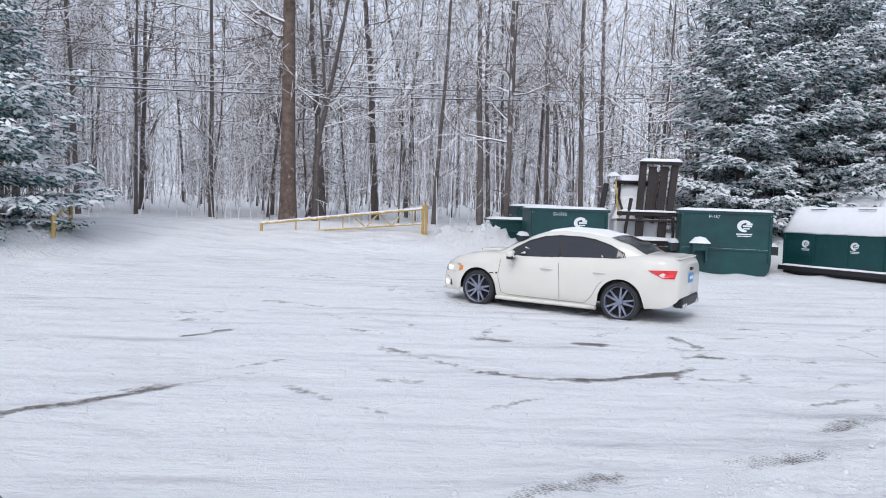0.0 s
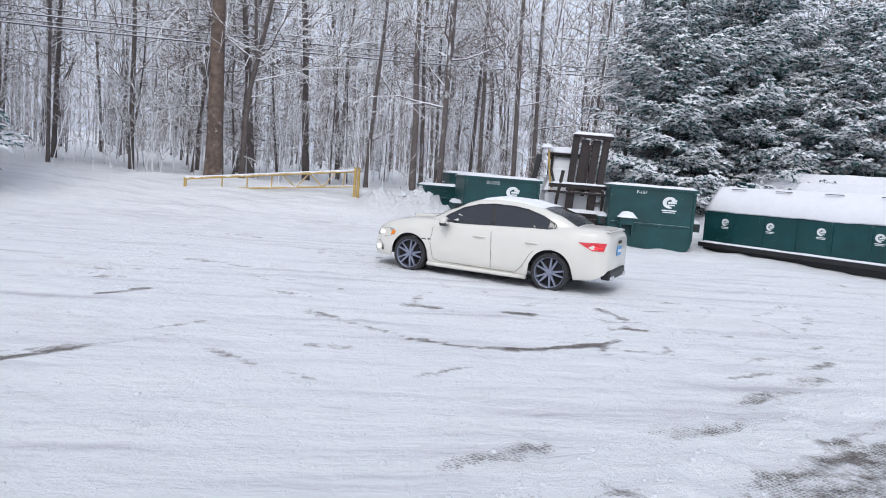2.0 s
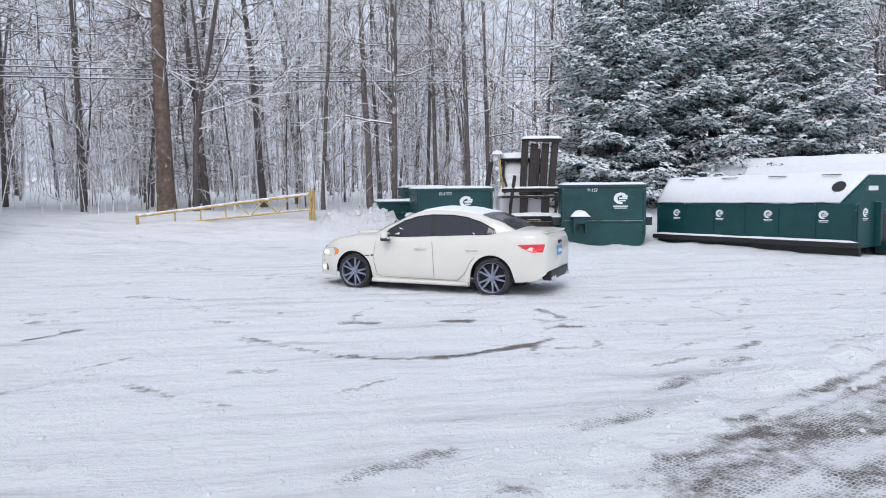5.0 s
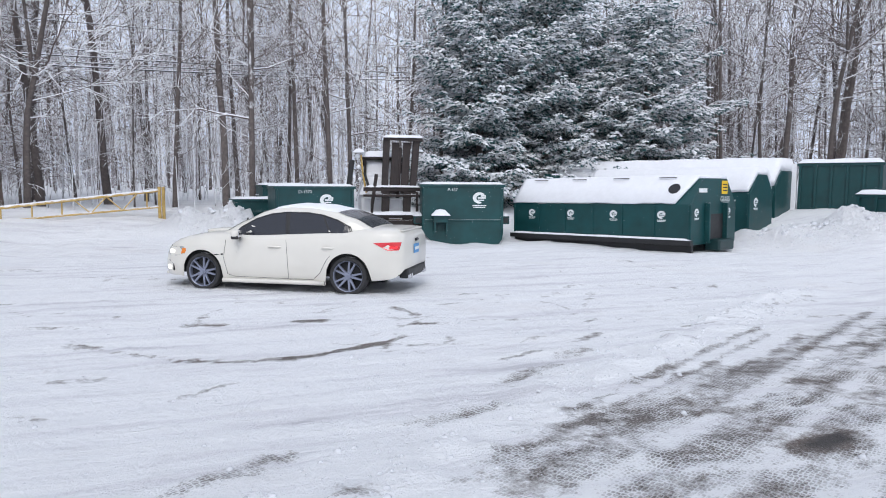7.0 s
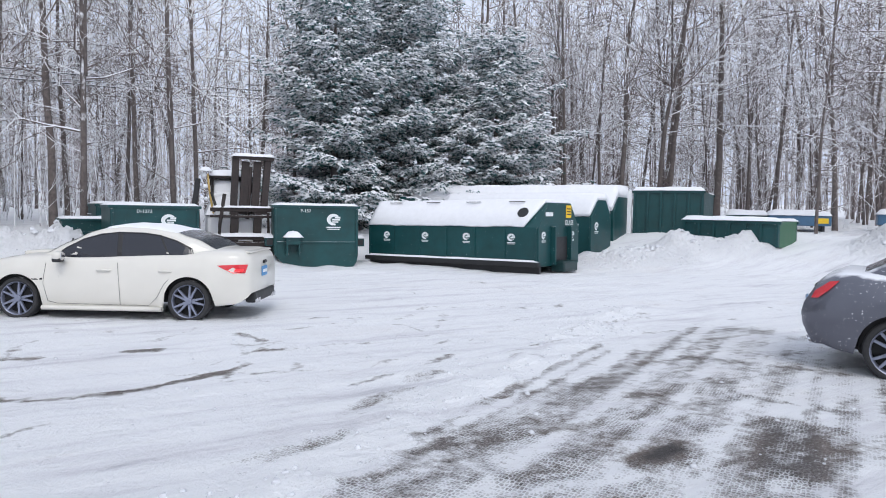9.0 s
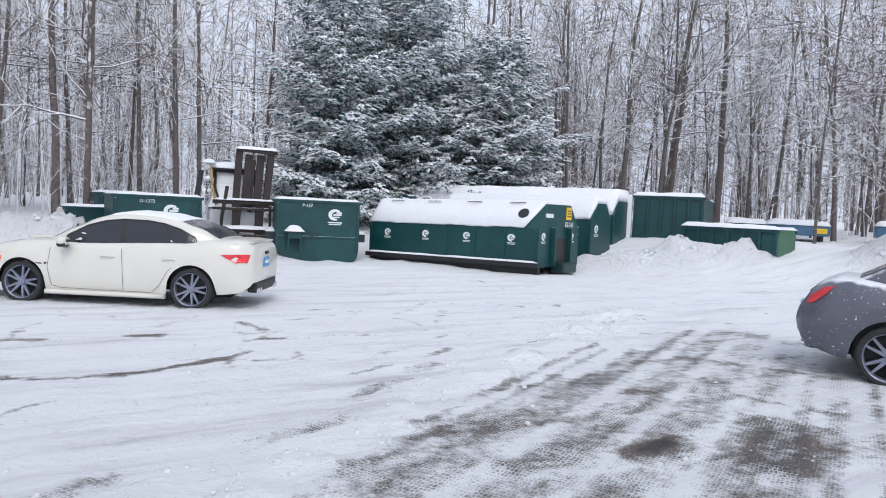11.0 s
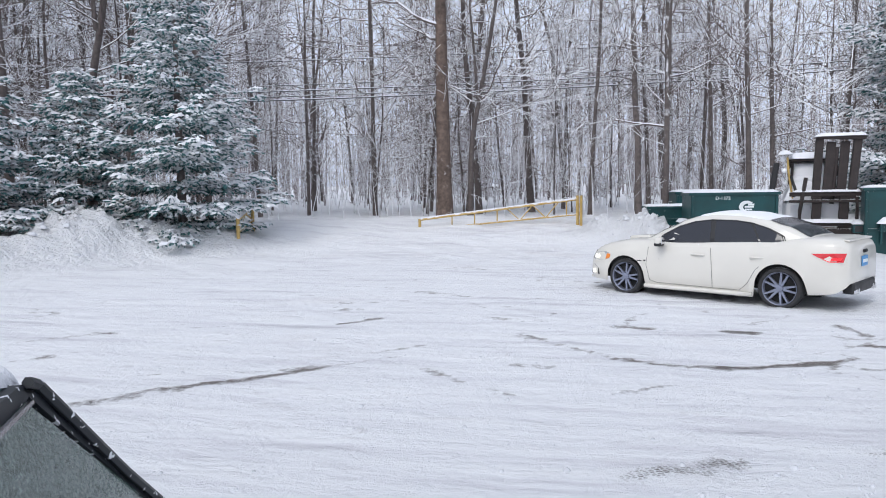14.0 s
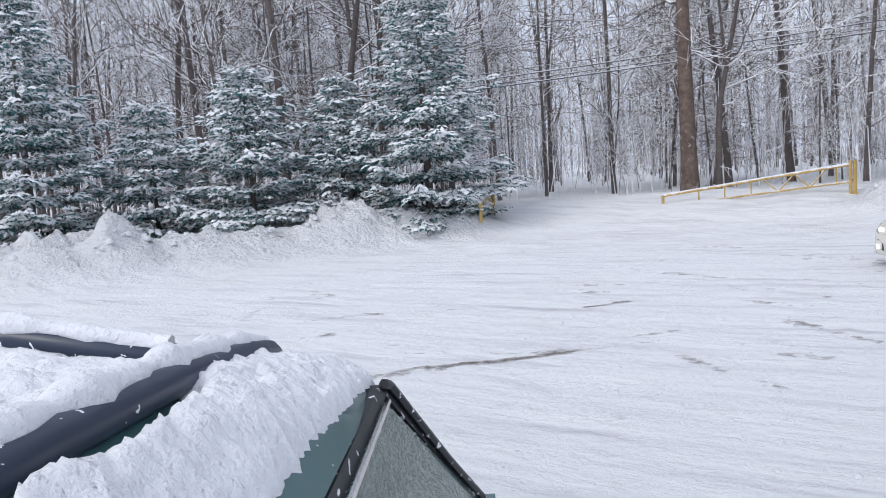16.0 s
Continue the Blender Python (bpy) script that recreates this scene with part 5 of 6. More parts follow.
def cabin():
    bm = bmesh.new()
    rows = []
    for x in np.linspace(-1.72, 1.02, 30):
        zt = curve_at(ROOF, x)
        pts = []
        for u in (0.0, 0.35, 0.7, 0.9):
            z = 0.88 + (zt - 0.88 - 0.03) * u
            pts.append((roof_half(x, z), z))
        y = roof_half(x, zt)
        pts += [(y - 0.03, zt - 0.006), (y * 0.75, zt + 0.012), (y * 0.4, zt + 0.022), (0, zt + 0.026)]
        rows.append([bm.verts.new((x, a, z)) for a, z in pts] + [bm.verts.new((x, -a, z)) for a, z in pts[-2::-1]])
    for p, q in zip(rows, rows[1:]):
        for k in range(len(p) - 1):
            bm.faces.new((p[k], q[k], q[k + 1], p[k + 1]))
    bmesh.ops.recalc_face_normals(bm, faces=bm.faces)
    return bm


def side_glass(outline, s, off=0.006):
    bm = bmesh.new()
    vs = [bm.verts.new((x, s * (roof_half(x, z) + off), z)) for x, z in outline]
    f = bm.faces.new(vs if s > 0 else vs[::-1])
    f.normal_update()
    if f.normal.y * s < 0:
        f.normal_flip()
    out = bmesh.ops.triangulate(bm, faces=[f])
    bmesh.ops.subdivide_edges(bm, edges=bm.edges[:], cuts=2, use_grid_fill=True)
    for v in bm.verts:
        v.co.y = s * (roof_half(v.co.x, v.co.z) + off)
    return bm


def cross_glass(x0, x1, inset, off):
    """Wind- or rear screen laid on the cabin's slope between two stations."""
    bm = bmesh.new()
    rows = []
    for i in range(9):
        x = x0 + (x1 - x0) * i / 8
        zt = curve_at(ROOF, x)
        y = roof_half(x, zt) - inset
        rows.append([bm.verts.new((x, y * u, zt + off + 0.024 * (1 - u * u) - 0.004 * abs(u))) for u in (-1, -0.75, -0.4, 0, 0.4, 0.75, 1)])
    for p, q in zip(rows, rows[1:]):
        for k in range(6):
            bm.faces.new((p[k], p[k + 1], q[k + 1], q[k]))
    bmesh.ops.recalc_face_normals(bm, faces=bm.faces)
    return bm


def skin(x, z, s):
    """A point on the body's flank."""
    w, top, low = curve_at(HALF, x), curve_at(DECK, x), curve_at(LOWER, x)
    flare = sum(0.022 * max(0.0, 1 - ((x - a) / 0.55) ** 2) for a in AXLES if abs(x - a) < 0.55)
    sh = top - 0.10
    prof = [(low, w), (low + (sh - low) * 0.45, w + 0.012 + flare * 0.6), (low + (sh - low) * 0.72, w + 0.008), (low + (sh - low) * 0.82, w - 0.005), (sh, w - 0.02), (top - 0.03, w - 0.07), (top, w * 0.8)]
    y = prof[0][1]
    for (a, u), (b, v) in zip(prof, prof[1:]):
        if a <= z <= b:
            y = u + (v - u) * (z - a) / (b - a)
    return Vector((x, s * y, z))


def strip(pts, s, width, off=0.004):
    """A thin line on the flank along (x, z) points."""
    bm = bmesh.new()
    fine = []
    for (a, b), (c, d) in zip(pts, pts[1:]):
        fine += [(a + (c - a) * k / 6, b + (d - b) * k / 6) for k in range(6)]
    fine.append(pts[-1])
    tube(bm, [skin(x, z, s) + Vector((0, s * off, 0)) for x, z in fine], width, 4)
    return bm


def patch(name, pts, s, mat, parent, off=0.008, label="", thick=0.012):
    """A panel set on the flank, outlined by (x, z)."""
    bm = bmesh.new()
    f = [bm.verts.new(skin(x, z, s) + Vector((0, s * off, 0))) for x, z in pts]
    g = [bm.verts.new(v.co - Vector((0, s * (thick + off), 0))) for v in f]
    n = len(f)
    bm.faces.new(f)
    for k in range(n):
        bm.faces.new((f[k], f[(k + 1) % n], g[(k + 1) % n], g[k]))
    bmesh.ops.recalc_face_normals(bm, faces=bm.faces)
    return part(name, bm, mat, parent, label)


def sedan(label, m, paint, snow_roof=True, steer=0.0, white=True):
    t = thing("car", label, "car", m)
    body = part("body", car_body(), paint, t, smooth=True)
    mod = part("cabin", cabin(), paint, t, smooth=True)
    floor = bmesh.new()
    box(floor, (4.1, 1.45, 0.5), (0, 0, 0.50), bevel=0.05)
    part("underbody", floor, M_DARK_RIM, t)
    for s in (1, -1):
        part("front_window", side_glass([(0.90, 0.885), (0.64, 1.065), (0.38, 1.205), (0.12, 1.285), (-0.14, 1.318), (-0.20, 0.895)], s), M_TINT, t, "dark tinted window flecked with snow")
        part("rear_window", side_glass([(-0.27, 0.897), (-0.22, 1.318), (-0.55, 1.312), (-0.80, 1.28), (-1.01, 0.92)], s), M_TINT, t, "dark tinted window flecked with snow")
        part("quarter_window", side_glass([(-1.04, 0.925), (-0.84, 1.27), (-1.08, 1.20), (-1.29, 1.09), (-1.33, 1.01), (-1.27, 0.945)], s), M_TINT, t, "dark tinted window")
        part("window_pillar", side_glass([(0.91, 0.88), (0.64, 1.07), (0.38, 1.21), (0.12, 1.29), (-0.16, 1.322), (-0.55, 1.317), (-0.80, 1.285), (-1.08, 1.205), (-1.30, 1.095), (-1.34, 1.01), (-1.27, 0.94), (-0.2, 0.89)], s, 0.003), M_BLACK, t, "black pillar panel between the windows")
        bm = bmesh.new()
        line = [(0.92, 0.875), (0.64, 1.075), (0.38, 1.215), (0.12, 1.295), (-0.16, 1.328), (-0.55, 1.322), (-0.80, 1.29), (-1.08, 1.21), (-1.32, 1.095), (-1.36, 1.01), (-1.28, 0.935), (-0.2, 0.885), (0.92, 0.875)]
        tube(bm, [(x, s * (roof_half(x, z) + 0.004), z) for x, z in line], 0.011, 5)
        part("window_trim", bm, M_BLACK, t)
        bm = bmesh.new()
        for a, b in ((-0.15, -0.55), (-0.6, -0.95), (0.1, -0.12)):
            tube(bm, [(a, s * (roof_half(a, 0.90) + 0.022), 0.895), ((a + b) / 2, s * (roof_half((a + b) / 2, 0.90) + 0.026), 0.905), (b, s * (roof_half(b, 0.91) + 0.02), 0.902)], [0.012, 0.028, 0.01], 6)
        part("ledge_snow", bm, M_SNOW, t, "snow caught on the window ledge", smooth=True)
        for nm, pts in (("door_gap", [(0.88, 0.85), (0.91, 0.55), (0.84, 0.27), (0.70, 0.235), (-0.28, 0.225)]), ("door_gap", [(-0.23, 0.87), (-0.26, 0.6), (-0.28, 0.225), (-0.72, 0.225), (-0.84, 0.34), (-0.96, 0.56), (-1.10, 0.70)])):
            part(nm, strip(pts, s, 0.0032), M_SEAM, t)
        for x in (-0.02, -0.98):
            bm = bmesh.new()
            tube(bm, [skin(x + d, 0.755 + 0.004 * (1 - abs(d) * 9), s) + Vector((0, s * (0.03 if abs(d) < 0.09 else 0.0), 0)) for d in (-0.11, -0.085, 0, 0.085, 0.11)], 0.017, 6)
            part("door_handle", bm, paint, t, smooth=True)
        # mirror
        bm = bmesh.new()
        box(bm, (0.14, 0.20, 0.14), (0.62, s * 1.0, 0.965), (0, 0, s * 10), bevel=0.045)
        mir = part("mirror", bm, paint if white else M_BLACK, t, smooth=True)
        bm = bmesh.new()
        box(bm, (0.13, 0.19, 0.075), (0.62, s * 1.0, 0.915), (0, 0, s * 10), bevel=0.025)
        tube(bm, [(0.64, s * 0.84, 0.89), (0.62, s * 0.98, 0.90)], 0.03, 6)
        part("mirror_arm", bm, M_BLACK, mir)
        bm = bmesh.new()
        box(bm, (0.012, 0.16, 0.10), (0.546, s * 1.0, 0.965), (0, 0, s * 10), bevel=0.004)
        part("mirror_glass", bm, M_CHROME, mir)
        # lamps
        patch("headlight", [(1.62, 0.70), (1.66, 0.60), (1.86, 0.555), (2.06, 0.56), (2.13, 0.60), (2.08, 0.66), (1.95, 0.705), (1.75, 0.725)], s, M_LAMP, t, 0.012, "clear headlight, lit")
        patch("indicator", [(1.62, 0.69), (1.66, 0.61), (1.74, 0.59), (1.72, 0.69)], s, M_AMBER, t, 0.017)
        patch("headlight_bulb", [(1.92, 0.60), (2.02, 0.60), (2.02, 0.66), (1.92, 0.66)], s, M_BULB if white else M_LAMP, t, 0.018)
        patch("fog_lamp_recess", [(1.92, 0.29), (2.17, 0.29), (2.18, 0.46), (2.03, 0.47), (1.93, 0.40)], s, M_BLACK, t, 0.010)
        patch("fog_lamp", [(2.02, 0.31), (2.09, 0.31), (2.09, 0.38), (2.02, 0.38)], s, M_BULB if white else M_LAMP, t, 0.018)
        patch("tail_lamp", [(-1.76, 0.855), (-1.86, 0.80), (-2.00, 0.735), (-2.17, 0.74), (-2.20, 0.87), (-2.05, 0.87)] if white else [(-2.00, 0.985), (-2.06, 0.90), (-2.13, 0.79), (-2.20, 0.78), (-2.21, 0.86), (-2.13, 0.97)], s, M_RED, t, 0.012, "red tail lamp")
        if white:
            patch("brake_lamp", [(-2.02, 0.765), (-2.14, 0.765), (-2.16, 0.80), (-2.03, 0.80)], s, M_BRAKE, t, 0.018)
        patch("side_vent", [(0.92, 0.62), (1.10, 0.615), (1.08, 0.59), (0.93, 0.59)], s, M_BLACK, t, 0.006)
        bm = bmesh.new()
        tube(bm, [skin(x, 0.17, s) + Vector((0, s * 0.012, 0)) for x in np.linspace(0.93, -0.93, 8)], 0.04, 6)
        part("side_skirt", bm, paint, t, smooth=True)
        for x in AXLES:
            bm = bmesh.new()
            box(bm, (0.72, 0.26, 0.46), (x, s * 0.68, 0.45), bevel=0.04)
            part("wheel_arch_liner", bm, M_DARK_RIM, t)
            wheel(t, x, s * 0.775, 0.325, steer if x > 0 else 0, s)
    part("windscreen", cross_glass(0.98, 0.20, 0.045, 0.010), M_SCREEN, t, "grey-green windscreen with frost", smooth=True)
    part("rear_screen", cross_glass(-1.66, -1.06, 0.05, 0.010), M_TINT, t, "dark rear window dusted with snow", smooth=True)
    for y0 in (-0.42, 0.12):
        bm = bmesh.new()
        tube(bm, [(0.98, y0, 1.02), (0.85, y0 + 0.12, 1.10), (0.62, y0 + 0.45, 1.215)], 0.012, 5)
        part("wiper", bm, M_BLACK, t)
    # nose: grille, lower mouth, scoop, lip
    bm = bmesh.new()
    for k in range(5):
        box(bm, (0.03, 0.82 - 0.03 * k, 0.022), (2.225 + 0.004 * k, 0, 0.60 - 0.035 * k), bevel=0.004)
    box(bm, (0.03, 0.86, 0.19), (2.205, 0, 0.535), bevel=0.02)
    part("grille", bm, M_BLACK, t, "black slatted grille")
    bm = bmesh.new()
    box(bm, (0.04, 0.95, 0.11), (2.222, 0, 0.31), bevel=0.02)
    part("lower_grille", bm, M_BLACK, t)
    bm = bmesh.new()
    box(bm, (0.05, 1.1, 0.05), (2.23, 0, 0.215), bevel=0.015)
    part("front_lip", bm, paint, t)
    bm = bmesh.new()
    box(bm, (0.42, 0.50, 0.08), (1.40, 0, 0.962), (0, 3, 0), bevel=0.035)
    scoop = part("hood_scoop", bm, paint, t, smooth=True)
    bm = bmesh.new()
    box(bm, (0.02, 0.42, 0.04), (1.612, 0, 0.962), bevel=0.006)
    part("scoop_mouth", bm, M_BLACK, scoop)
    # tail: diffuser, pipes, plate, badge
    bm = bmesh.new()
    box(bm, (0.16, 1.15, 0.17), (-2.19, 0, 0.335), bevel=0.03)
    part("rear_diffuser", bm, M_BLACK if white else paint, t)
    for s in (-0.52, -0.40, 0.40, 0.52):
        bm = bmesh.new()
        tube(bm, [(-2.10, s, 0.29), (-2.29, s, 0.29)], 0.042, 12)
        part("exhaust_pipe", bm, M_CHROME, t)
    bm = bmesh.new()
    box(bm, (0.012, 0.31, 0.16), (-2.252, 0, 0.72), bevel=0.004)
    plate = part("number_plate", bm, M_PLATE, t, "blue plate with a plain pale bar")
    bm = bmesh.new()
    box(bm, (0.008, 0.22, 0.05), (-2.262, 0, 0.72))
    part("plate_bar", bm, M_WHITE_PRINT, plate)
    if white:
        bm = bmesh.new()
        box(bm, (0.12, 1.2, 0.03), (-2.14, 0, 1.052), (0, -4, 0), bevel=0.012)
        part("trunk_edge", bm, paint, t)
    bm = bmesh.new()
    tube(bm, [(-2.253, -0.06, 0.87), (-2.255, 0.06, 0.87)], 0.028, 8)
    part("badge", bm, M_BLACK, t)
    if snow_roof:
        bm = bmesh.new()
        rows = []
        for i in range(19):
            x = -1.08 + 1.22 * i / 18
            zt = curve_at(ROOF, x)
            y = roof_half(x, zt) - 0.03
            e = math.sqrt(max(0, 1 - (2 * i / 18 - 1) ** 8))
            rows.append([bm.verts.new((x, y * u, zt + 0.022 * (1 - u * u) - 0.01 + 0.042 * e * math.sqrt(max(0, 1 - u ** 6)) * (1 + 0.35 * noise.noise((x * 4, u * 3, 1.0))))) for u in np.linspace(-1, 1, 15)])
        for p, q in zip(rows, rows[1:]):
            for k in range(14):
                bm.faces.new((p[k], p[k + 1], q[k + 1], q[k]))
        part("roof_snow", bm, M_SNOW, t, "thin sheet of snow on the roof", smooth=True)
    return t


CAR_POSE = pose(1.718, 12.047, 0.0, 0, 0, 148.5)
GREY_POSE = pose(9.35, 3.05, 0.0, 0, 0, -64)
white_car = sedan("white sports sedan with dark wheels standing on snow", CAR_POSE, M_WHITE_PAINT)
white_car.scale = (0.945, 0.945, 0.945)
grey_car = sedan("grey sedan parked, its flank and lid dusted with snow", GREY_POSE, M_GREY_PAINT, white=False)
for ob in grey_car.children:  # this one has a sloping tail, tucked in below
    if ob.type == "MESH" and not ob.name.startswith("wheel"):
        for v in ob.data.vertices:
            if v.co.x < -1.7:
                k = sstep(-1.7, -2.15, v.co.x)
                v.co.x += k * (0.55 * max(0.0, v.co.z - 0.68) + 0.50 * max(0.0, 0.52 - v.co.z))


# ---- green estate car beside the camera, seen over its roof ----
def estate_car():
    """Local x runs from the tail forward, y to its left, origin at the tail's roof corner on the right-hand side, on the ground."""
    ax = Vector((-0.50, 0.866, 0)).normalized()          # from the cabin towards the tail
    t = thing("estate_car", "dark green estate car with roof rails, roof under snow", "car", Matrix.Translation((-0.905, 0.60, 0)) @ Matrix.Rotation(math.atan2(ax.y, ax.x), 4, "Z"))
    # here +x points to the tail, +y across the roof
    W, Z = 1.16, 1.485
    bm = bmesh.new()   # roof skin with a rounded gutter
    rows = []
    for x in np.linspace(-2.3, 0.0, 18):
        e = max(0.0, (x + 0.35) / 0.35) ** 2
        rise = 0.065 * min(1.0, -x / 0.65)
        rows.append([bm.verts.new((x, y, Z + dz - 0.035 * e + rise * sstep(0.0, 0.12, min(y, W - y)))) for y, dz in ((-0.02, -0.035), (0.0, -0.008), (0.05, 0.012), (0.14, 0.028), (0.4, 0.05), (W / 2, 0.06), (W - 0.4, 0.05), (W - 0.14, 0.028), (W - 0.05, 0.012), (W, -0.008), (W + 0.02, -0.035))])
    for p, q in zip(rows, rows[1:]):
        for k in range(len(p) - 1):
            bm.faces.new((p[k], p[k + 1], q[k + 1], q[k]))
    bmesh.ops.recalc_face_normals(bm, faces=bm.faces)
    part("roof", bm, M_GREEN_PAINT, t, "wet dark green roof panel", smooth=True)

    def slab(name, outline, thick, mat, label="", y_at=None):
        """A panel in the flank: (x, z) outline; flank leans out as it goes down."""
        for s in (0, 1):
            bm = bmesh.new()
            f = []
            for d in (0.0, thick):
                row = []
                for x, z in outline:
                    o = -0.02 - (Z - 0.035 - max(z, 1.0)) * 0.34 - (0.03 if z < 0.99 else 0.0)
                    y = o + d if s == 0 else W - o - d
                    row.append(bm.verts.new((x, y, z)))
                f.append(row)
            n = len(outline)
            bm.faces.new(f[0])
            bm.faces.new(f[1])
            for k in range(n):
                bm.faces.new((f[0][k], f[0][(k + 1) % n], f[1][(k + 1) % n], f[1][k]))
            bmesh.ops.recalc_face_normals(bm, faces=bm.faces)
            part(name, bm, mat, t, label)

    slab("window_frame", [(-2.3, Z - 0.035), (-0.02, Z - 0.04), (0.03, Z - 0.055), (-0.03, Z - 0.062), (-2.3, Z - 0.062)], 0.03, M_WET_BLACK, "wet black door frame with rubber seal")
    slab("side_window", [(-2.3, Z - 0.064), (-0.03, Z - 0.064), (0.455, 1.00), (-2.3, 0.98)], 0.006, M_WET_GLASS, "wet side window covered in droplets")
    slab("pillar_trim", [(-0.02, Z - 0.045), (0.02, Z - 0.05), (0.50, 0.99), (0.455, 0.995), (-0.01, Z - 0.062)], 0.03, M_WET_BLACK)
    slab("lower_flank", [(-3.95, 0.80), (-3.0, 0.97), (0.55, 0.985), (0.58, 0.5), (0.5, 0.3), (0.1, 0.3), (0.02, 0.55), (-0.25, 0.69), (-0.52, 0.55), (-0.6, 0.28), (-2.5, 0.28), (-2.58, 0.55), (-2.85, 0.69), (-3.12, 0.55), (-3.2, 0.3), (-3.9, 0.3), (-4.0, 0.55)], 0.05, M_GREEN_PAINT)
    slab("front_pillar", [(-2.3, Z - 0.035), (-2.24, Z - 0.062), (-2.85, 0.98), (-2.98, 0.975)], 0.03, M_BLACK)
    slab("front_window", [(-2.3, Z - 0.064), (-2.3, 0.98), (-2.83, 0.98)], 0.006, M_WET_GLASS, "wet side window covered in droplets")
    bm = bmesh.new()
    bm.faces.new([bm.verts.new(q) for q in ((-2.3, 0.0, Z + 0.03), (-2.3, W, Z + 0.03), (-3.02, W + 0.12, 0.98), (-3.02, -0.12, 0.98))])
    part("windscreen", bm, M_SCREEN, t)
    bm = bmesh.new()
    rows = []
    for x, z in ((-3.0, 0.99), (-3.3, 0.96), (-3.65, 0.91), (-3.9, 0.83), (-4.03, 0.70)):
        rows.append([bm.verts.new((x + 0.10 * abs(u) ** 3, W / 2 + u * (W / 2 + 0.17), z - 0.05 * u * u)) for u in np.linspace(-1, 1, 9)])
    for p, q in zip(rows, rows[1:]):
        for k in range(8):
            bm.faces.new((p[k], p[k + 1], q[k + 1], q[k]))
    part("bonnet", bm, M_GREEN_PAINT, t, smooth=True)
    bm = bmesh.new()
    box(bm, (0.16, W + 0.3, 0.45), (-3.98, W / 2, 0.50), bevel=0.06)
    part("front_bumper", bm, M_GREEN_PAINT, t)
    for s in (0, 1):  # seal bead
        bm = bmesh.new()
        y = (lambda z: (-0.026 - (Z - 0.035 - z) * 0.34)) if s == 0 else (lambda z: W + 0.026 + (Z - 0.035 - z) * 0.34)
        tube(bm, [(-2.3, y(Z - 0.064), Z - 0.064), (-0.03, y(Z - 0.064), Z - 0.064)], 0.005, 6)
        part("window_seal", bm, M_CHROME, t, "thin bright window strip")
        bm = bmesh.new()
        tube(bm, [(-0.01, y(Z - 0.04), Z - 0.04), (0.022, y(Z - 0.052), Z - 0.052), (0.254, y(1.2), 1.2), (0.50, y(0.985), 0.985)], 0.009, 6)
        part("pillar_seal", bm, M_WET_BLACK, t)
    bm = bmesh.new()   # tail glass and lid
    v = [bm.verts.new(c) for c in ((0.0, 0.02, Z - 0.04), (0.0, W - 0.02, Z - 0.04), (0.50, W + 0.13, 1.0), (0.50, -0.13, 1.0))]
    bm.faces.new(v)
    part("tail_window", bm, M_SCREEN, t)
    bm = bmesh.new()
    box(bm, (0.10, W + 0.35, 0.62), (0.52, W / 2, 0.66), bevel=0.03)
    part("tail_gate", bm, M_GREEN_PAINT, t)
    bm = bmesh.new()
    box(bm, (3.0, W + 0.1, 0.08), (-1.2, W / 2, 0.55))
    part("cabin_floor", bm, M_BLACK, t)
    bm = bmesh.new()
    box(bm, (0.25, 0.5, 0.55), (-0.7, 0.30, 0.92), (0, -12, 0), bevel=0.07)
    part("seat_back", bm, M_SEAT, t, "pale green seat back behind the wet glass", smooth=True)
    bm = bmesh.new()
    box(bm, (0.5, 0.5, 0.3), (-0.25, 0.3, 0.80), bevel=0.06)
    part("load_cover", bm, M_SEAT, t, smooth=True)
    for x in (-2.85, -0.25):
        for y in (-0.06, W + 0.06):
            o = part("wheel", _tyre(0.34), M_TYRE, t, smooth=True)
            o.matrix_basis = pose(x, y, 0.33)
    # rails
    for y in (0.15, W - 0.15):
        bm = bmesh.new()
        pts = [(-0.02, y, Z + 0.010), (-0.06, y, Z + 0.032), (-0.16, y, Z + 0.055), (-0.40, y, Z + 0.088), (-0.65, y, Z + 0.105), (-1.2, y, Z + 0.125), (-2.3, y, Z + 0.13)]
        tube(bm, pts, [0.020, 0.025, 0.023, 0.021, 0.021, 0.021, 0.021], 12)
        tube(bm, [(-0.62, y, Z + 0.04), (-0.68, y, Z + 0.10)], 0.018, 8)
        part("roof_rail", bm, M_RAIL, t, "black roof rail topped with snow", smooth=True)
        snow_on_bar(t, [(-0.05, y + 0.012, Z + 0.046), (-0.16, y + 0.012, Z + 0.074), (-0.40, y + 0.012, Z + 0.106), (-0.65, y + 0.012, Z + 0.124), (-1.2, y + 0.012, Z + 0.144), (-2.3, y + 0.012, Z + 0.149)], 0.027)
    bm = bmesh.new()
    tube(bm, [(-0.28, 0.15, Z + 0.08), (-0.29, 0.4, Z + 0.125), (-0.29, W - 0.4, Z + 0.125), (-0.28, W - 0.15, Z + 0.08)], 0.018, 8)
    part("cross_bar", bm, M_RAIL, t, "black cross bar topped with snow", smooth=True)
    snow_on_bar(t, [(-0.285, 0.2, Z + 0.105), (-0.29, 0.4, Z + 0.145), (-0.29, W / 2, Z + 0.145), (-0.285, W - 0.2, Z + 0.11)], 0.018)
    # snow on the roof, melted back from the gutter
    nx, ny = 380, 110
    v, f = [], []
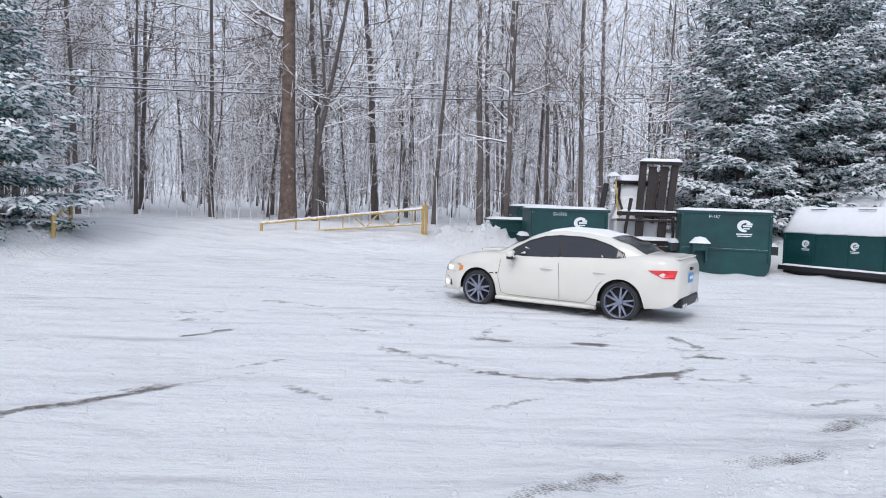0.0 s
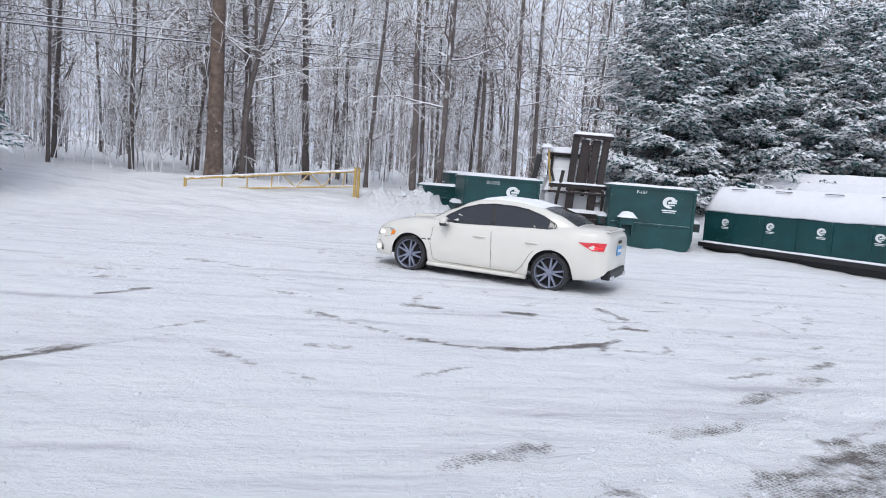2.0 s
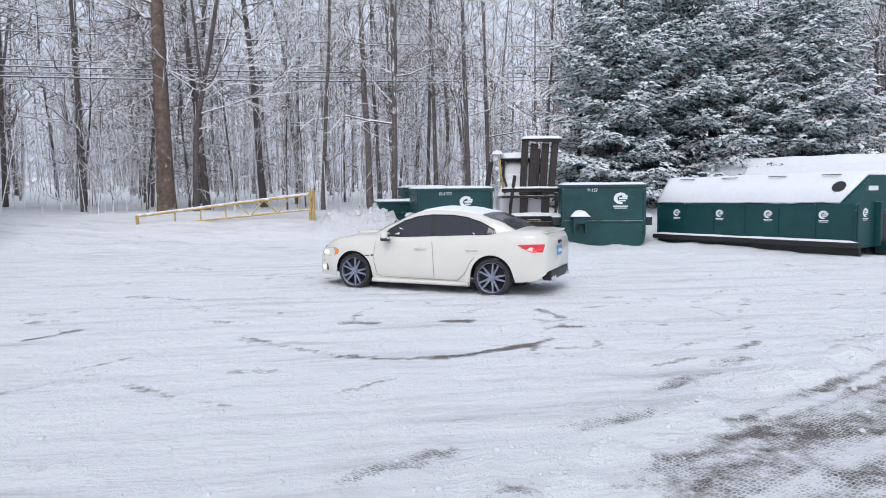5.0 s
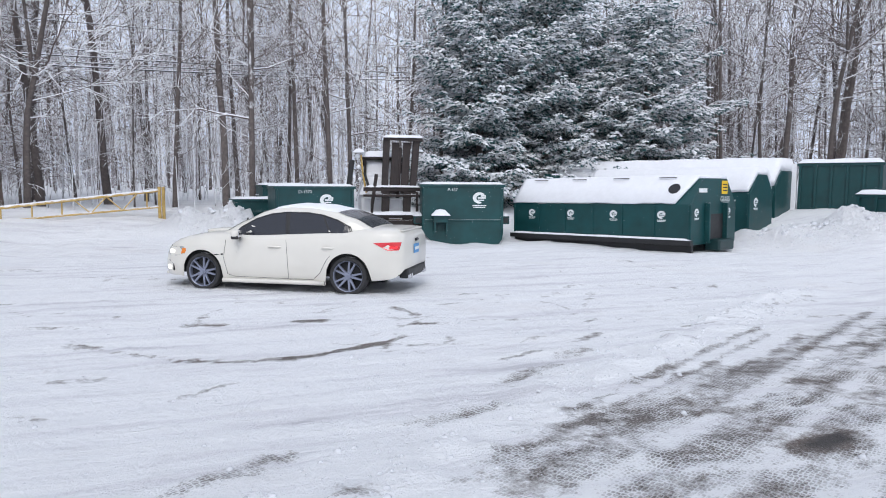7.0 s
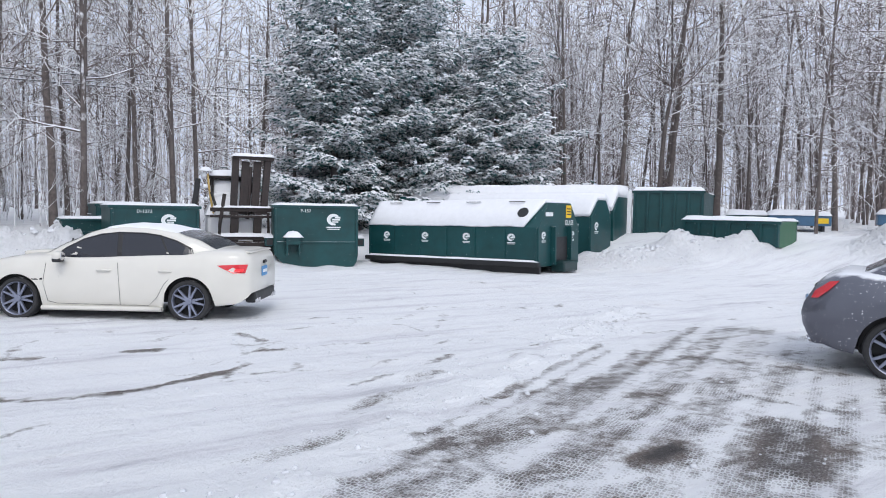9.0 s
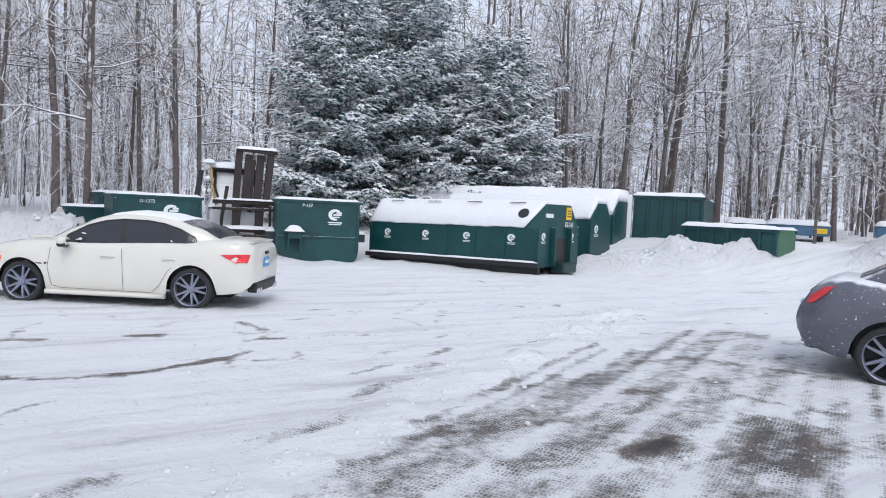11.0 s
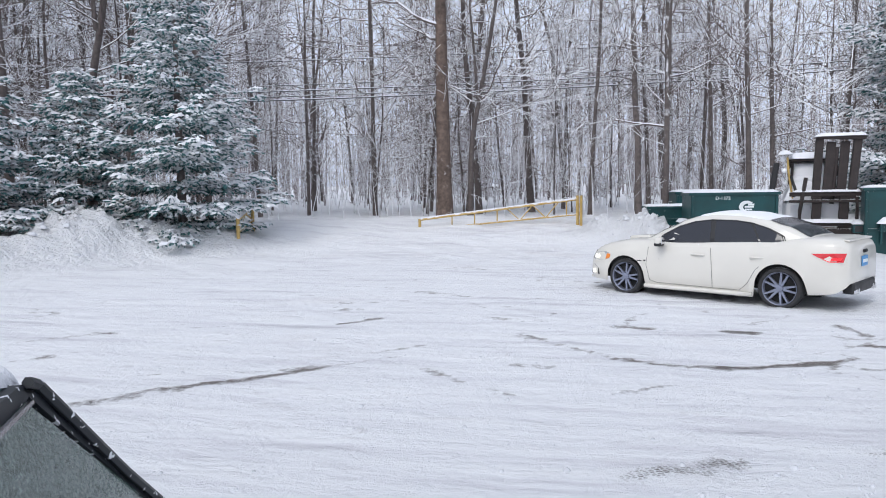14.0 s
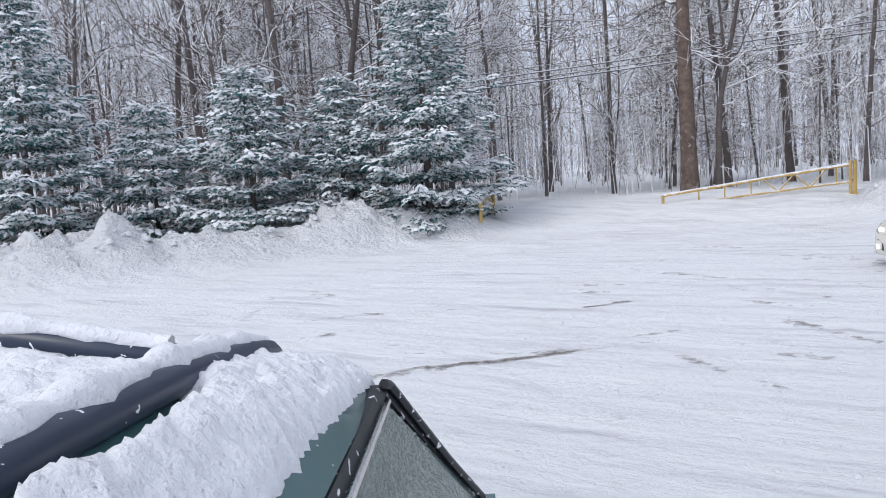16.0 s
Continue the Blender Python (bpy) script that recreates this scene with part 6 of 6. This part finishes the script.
    for j in range(ny + 1):
        for i in range(nx + 1):
            x = 0.03 - 2.33 * (1 - i / nx) ** 1.5
            edge = -0.006 + 0.030 * min(0.9, -min(0.0, x)) + 0.010 * noise.noise((x * 7, 1.0, 0)) + 0.009 * noise.noise((x * 31, 2.0, 0)) + 0.007 * noise.noise((x * 85, 5.0, 0))
            y = edge + (W - 0.05 - edge) * (j / ny) ** 1.35
            rim = min(1.0, (y - edge) / 0.022, (0.03 - x) / 0.06 + 0.0)
            rim = max(0.0, rim)
            bare = min(1.0, 2.2 * max(0.0, 1 - abs(y - 0.150 + 0.015 * noise.noise((x * 8, 3, 3)) + 0.01 * noise.noise((x * 30, y * 30, 3))) / 0.055)) * sstep(-0.34, -0.44, x)
            deep = 0.030 * math.sqrt(max(0, 1 - (1 - rim) ** 2)) * (1 + 0.5 * noise.noise((x * 5, y * 5, 4)) + 0.3 * noise.noise((x * 18, y * 18, 4))) + 0.008 * noise.noise((x * 55, y * 55, 1)) + 0.005 * noise.noise((x * 120, y * 120, 2))
            base = Z - 0.004 + 0.022 * sstep(0.0, 0.06, y) + 0.045 * min(1.0, y / 0.5) + 0.065 * min(1.0, max(0.0, -x) / 0.65) * sstep(0.0, 0.12, min(y, W - y)) - 0.035 * max(0.0, (x + 0.35) / 0.35) ** 2 - 0.006
            v.append((x, y, base + max(0.0, deep) * (1 - bare) + (0.004 - 0.045 * sstep(-0.36, -0.48, x)) * bare))
    for j in range(ny):
        for i in range(nx):
            o = j * (nx + 1) + i
            f.append((o, o + 1, o + nx + 2, o + nx + 1))
    part("roof_snow", raw("roof_snow", v, f), M_SNOW_FINE, t, "fresh crumbly snow on the roof", smooth=True)


def snow_on_bar(t, pts, r):
    bm = bmesh.new()
    fine = []
    for p, q in zip(pts, pts[1:]):
        p, q = Vector(p), Vector(q)
        n = max(3, int((q - p).length / 0.02))
        fine += [p.lerp(q, k / n) for k in range(n)]
    tube(bm, fine, [r * (0.75 + 0.55 * noise.noise((k * 0.35, r, 2.0)) + 0.2 * noise.noise((k * 1.3, r, 5.0))) for k in range(len(fine))], 8)
    part("bar_snow", bm, M_SNOW_FINE, t, "ridge of snow on the bar", smooth=True)


M_SNOW_FINE = material("crumbly_snow", SNOW, 0.85, grain=60, vary=0.06, bump=0.9)
M_RAIL = material("wet_black_rail", (0.020, 0.034, 0.065), 0.35, grain=10, vary=0.2, spots=0.33)
M_WET_BLACK = material("wet_black_trim", (0.010, 0.013, 0.018), 0.5, grain=10, vary=0.2, spots=0.36)
M_SEAT = material("pale_green_cloth", (0.25, 0.58, 0.44), 0.9, grain=20, vary=0.2)


def wet_glass():
    m, n, l, p = nodes_of("wet_glass")
    drops = add_noise(n, l, 190.0, 3)
    k = calc(n, l, "MULTIPLY", calc(n, l, "SUBTRACT", drops, 0.52), 9.0, None, True)
    l.new(ramp(n, l, drops, [(0.35, (0.24, 0.42, 0.36)), (0.6, (0.55, 0.68, 0.64))]), p.inputs["Base Color"])
    p.inputs["Roughness"].default_value = 0.08
    l.new(calc(n, l, "SUBTRACT", 0.93, calc(n, l, "MULTIPLY", k, 0.45)), p.inputs["Transmission Weight"])
    b = n.new("ShaderNodeBump")
    b.inputs["Strength"].default_value, b.inputs["Distance"].default_value = 0.6, 0.004
    l.new(k, b.inputs["Height"])
    l.new(b.outputs[0], p.inputs["Normal"])
    return m


M_WET_GLASS = wet_glass()
estate_car()
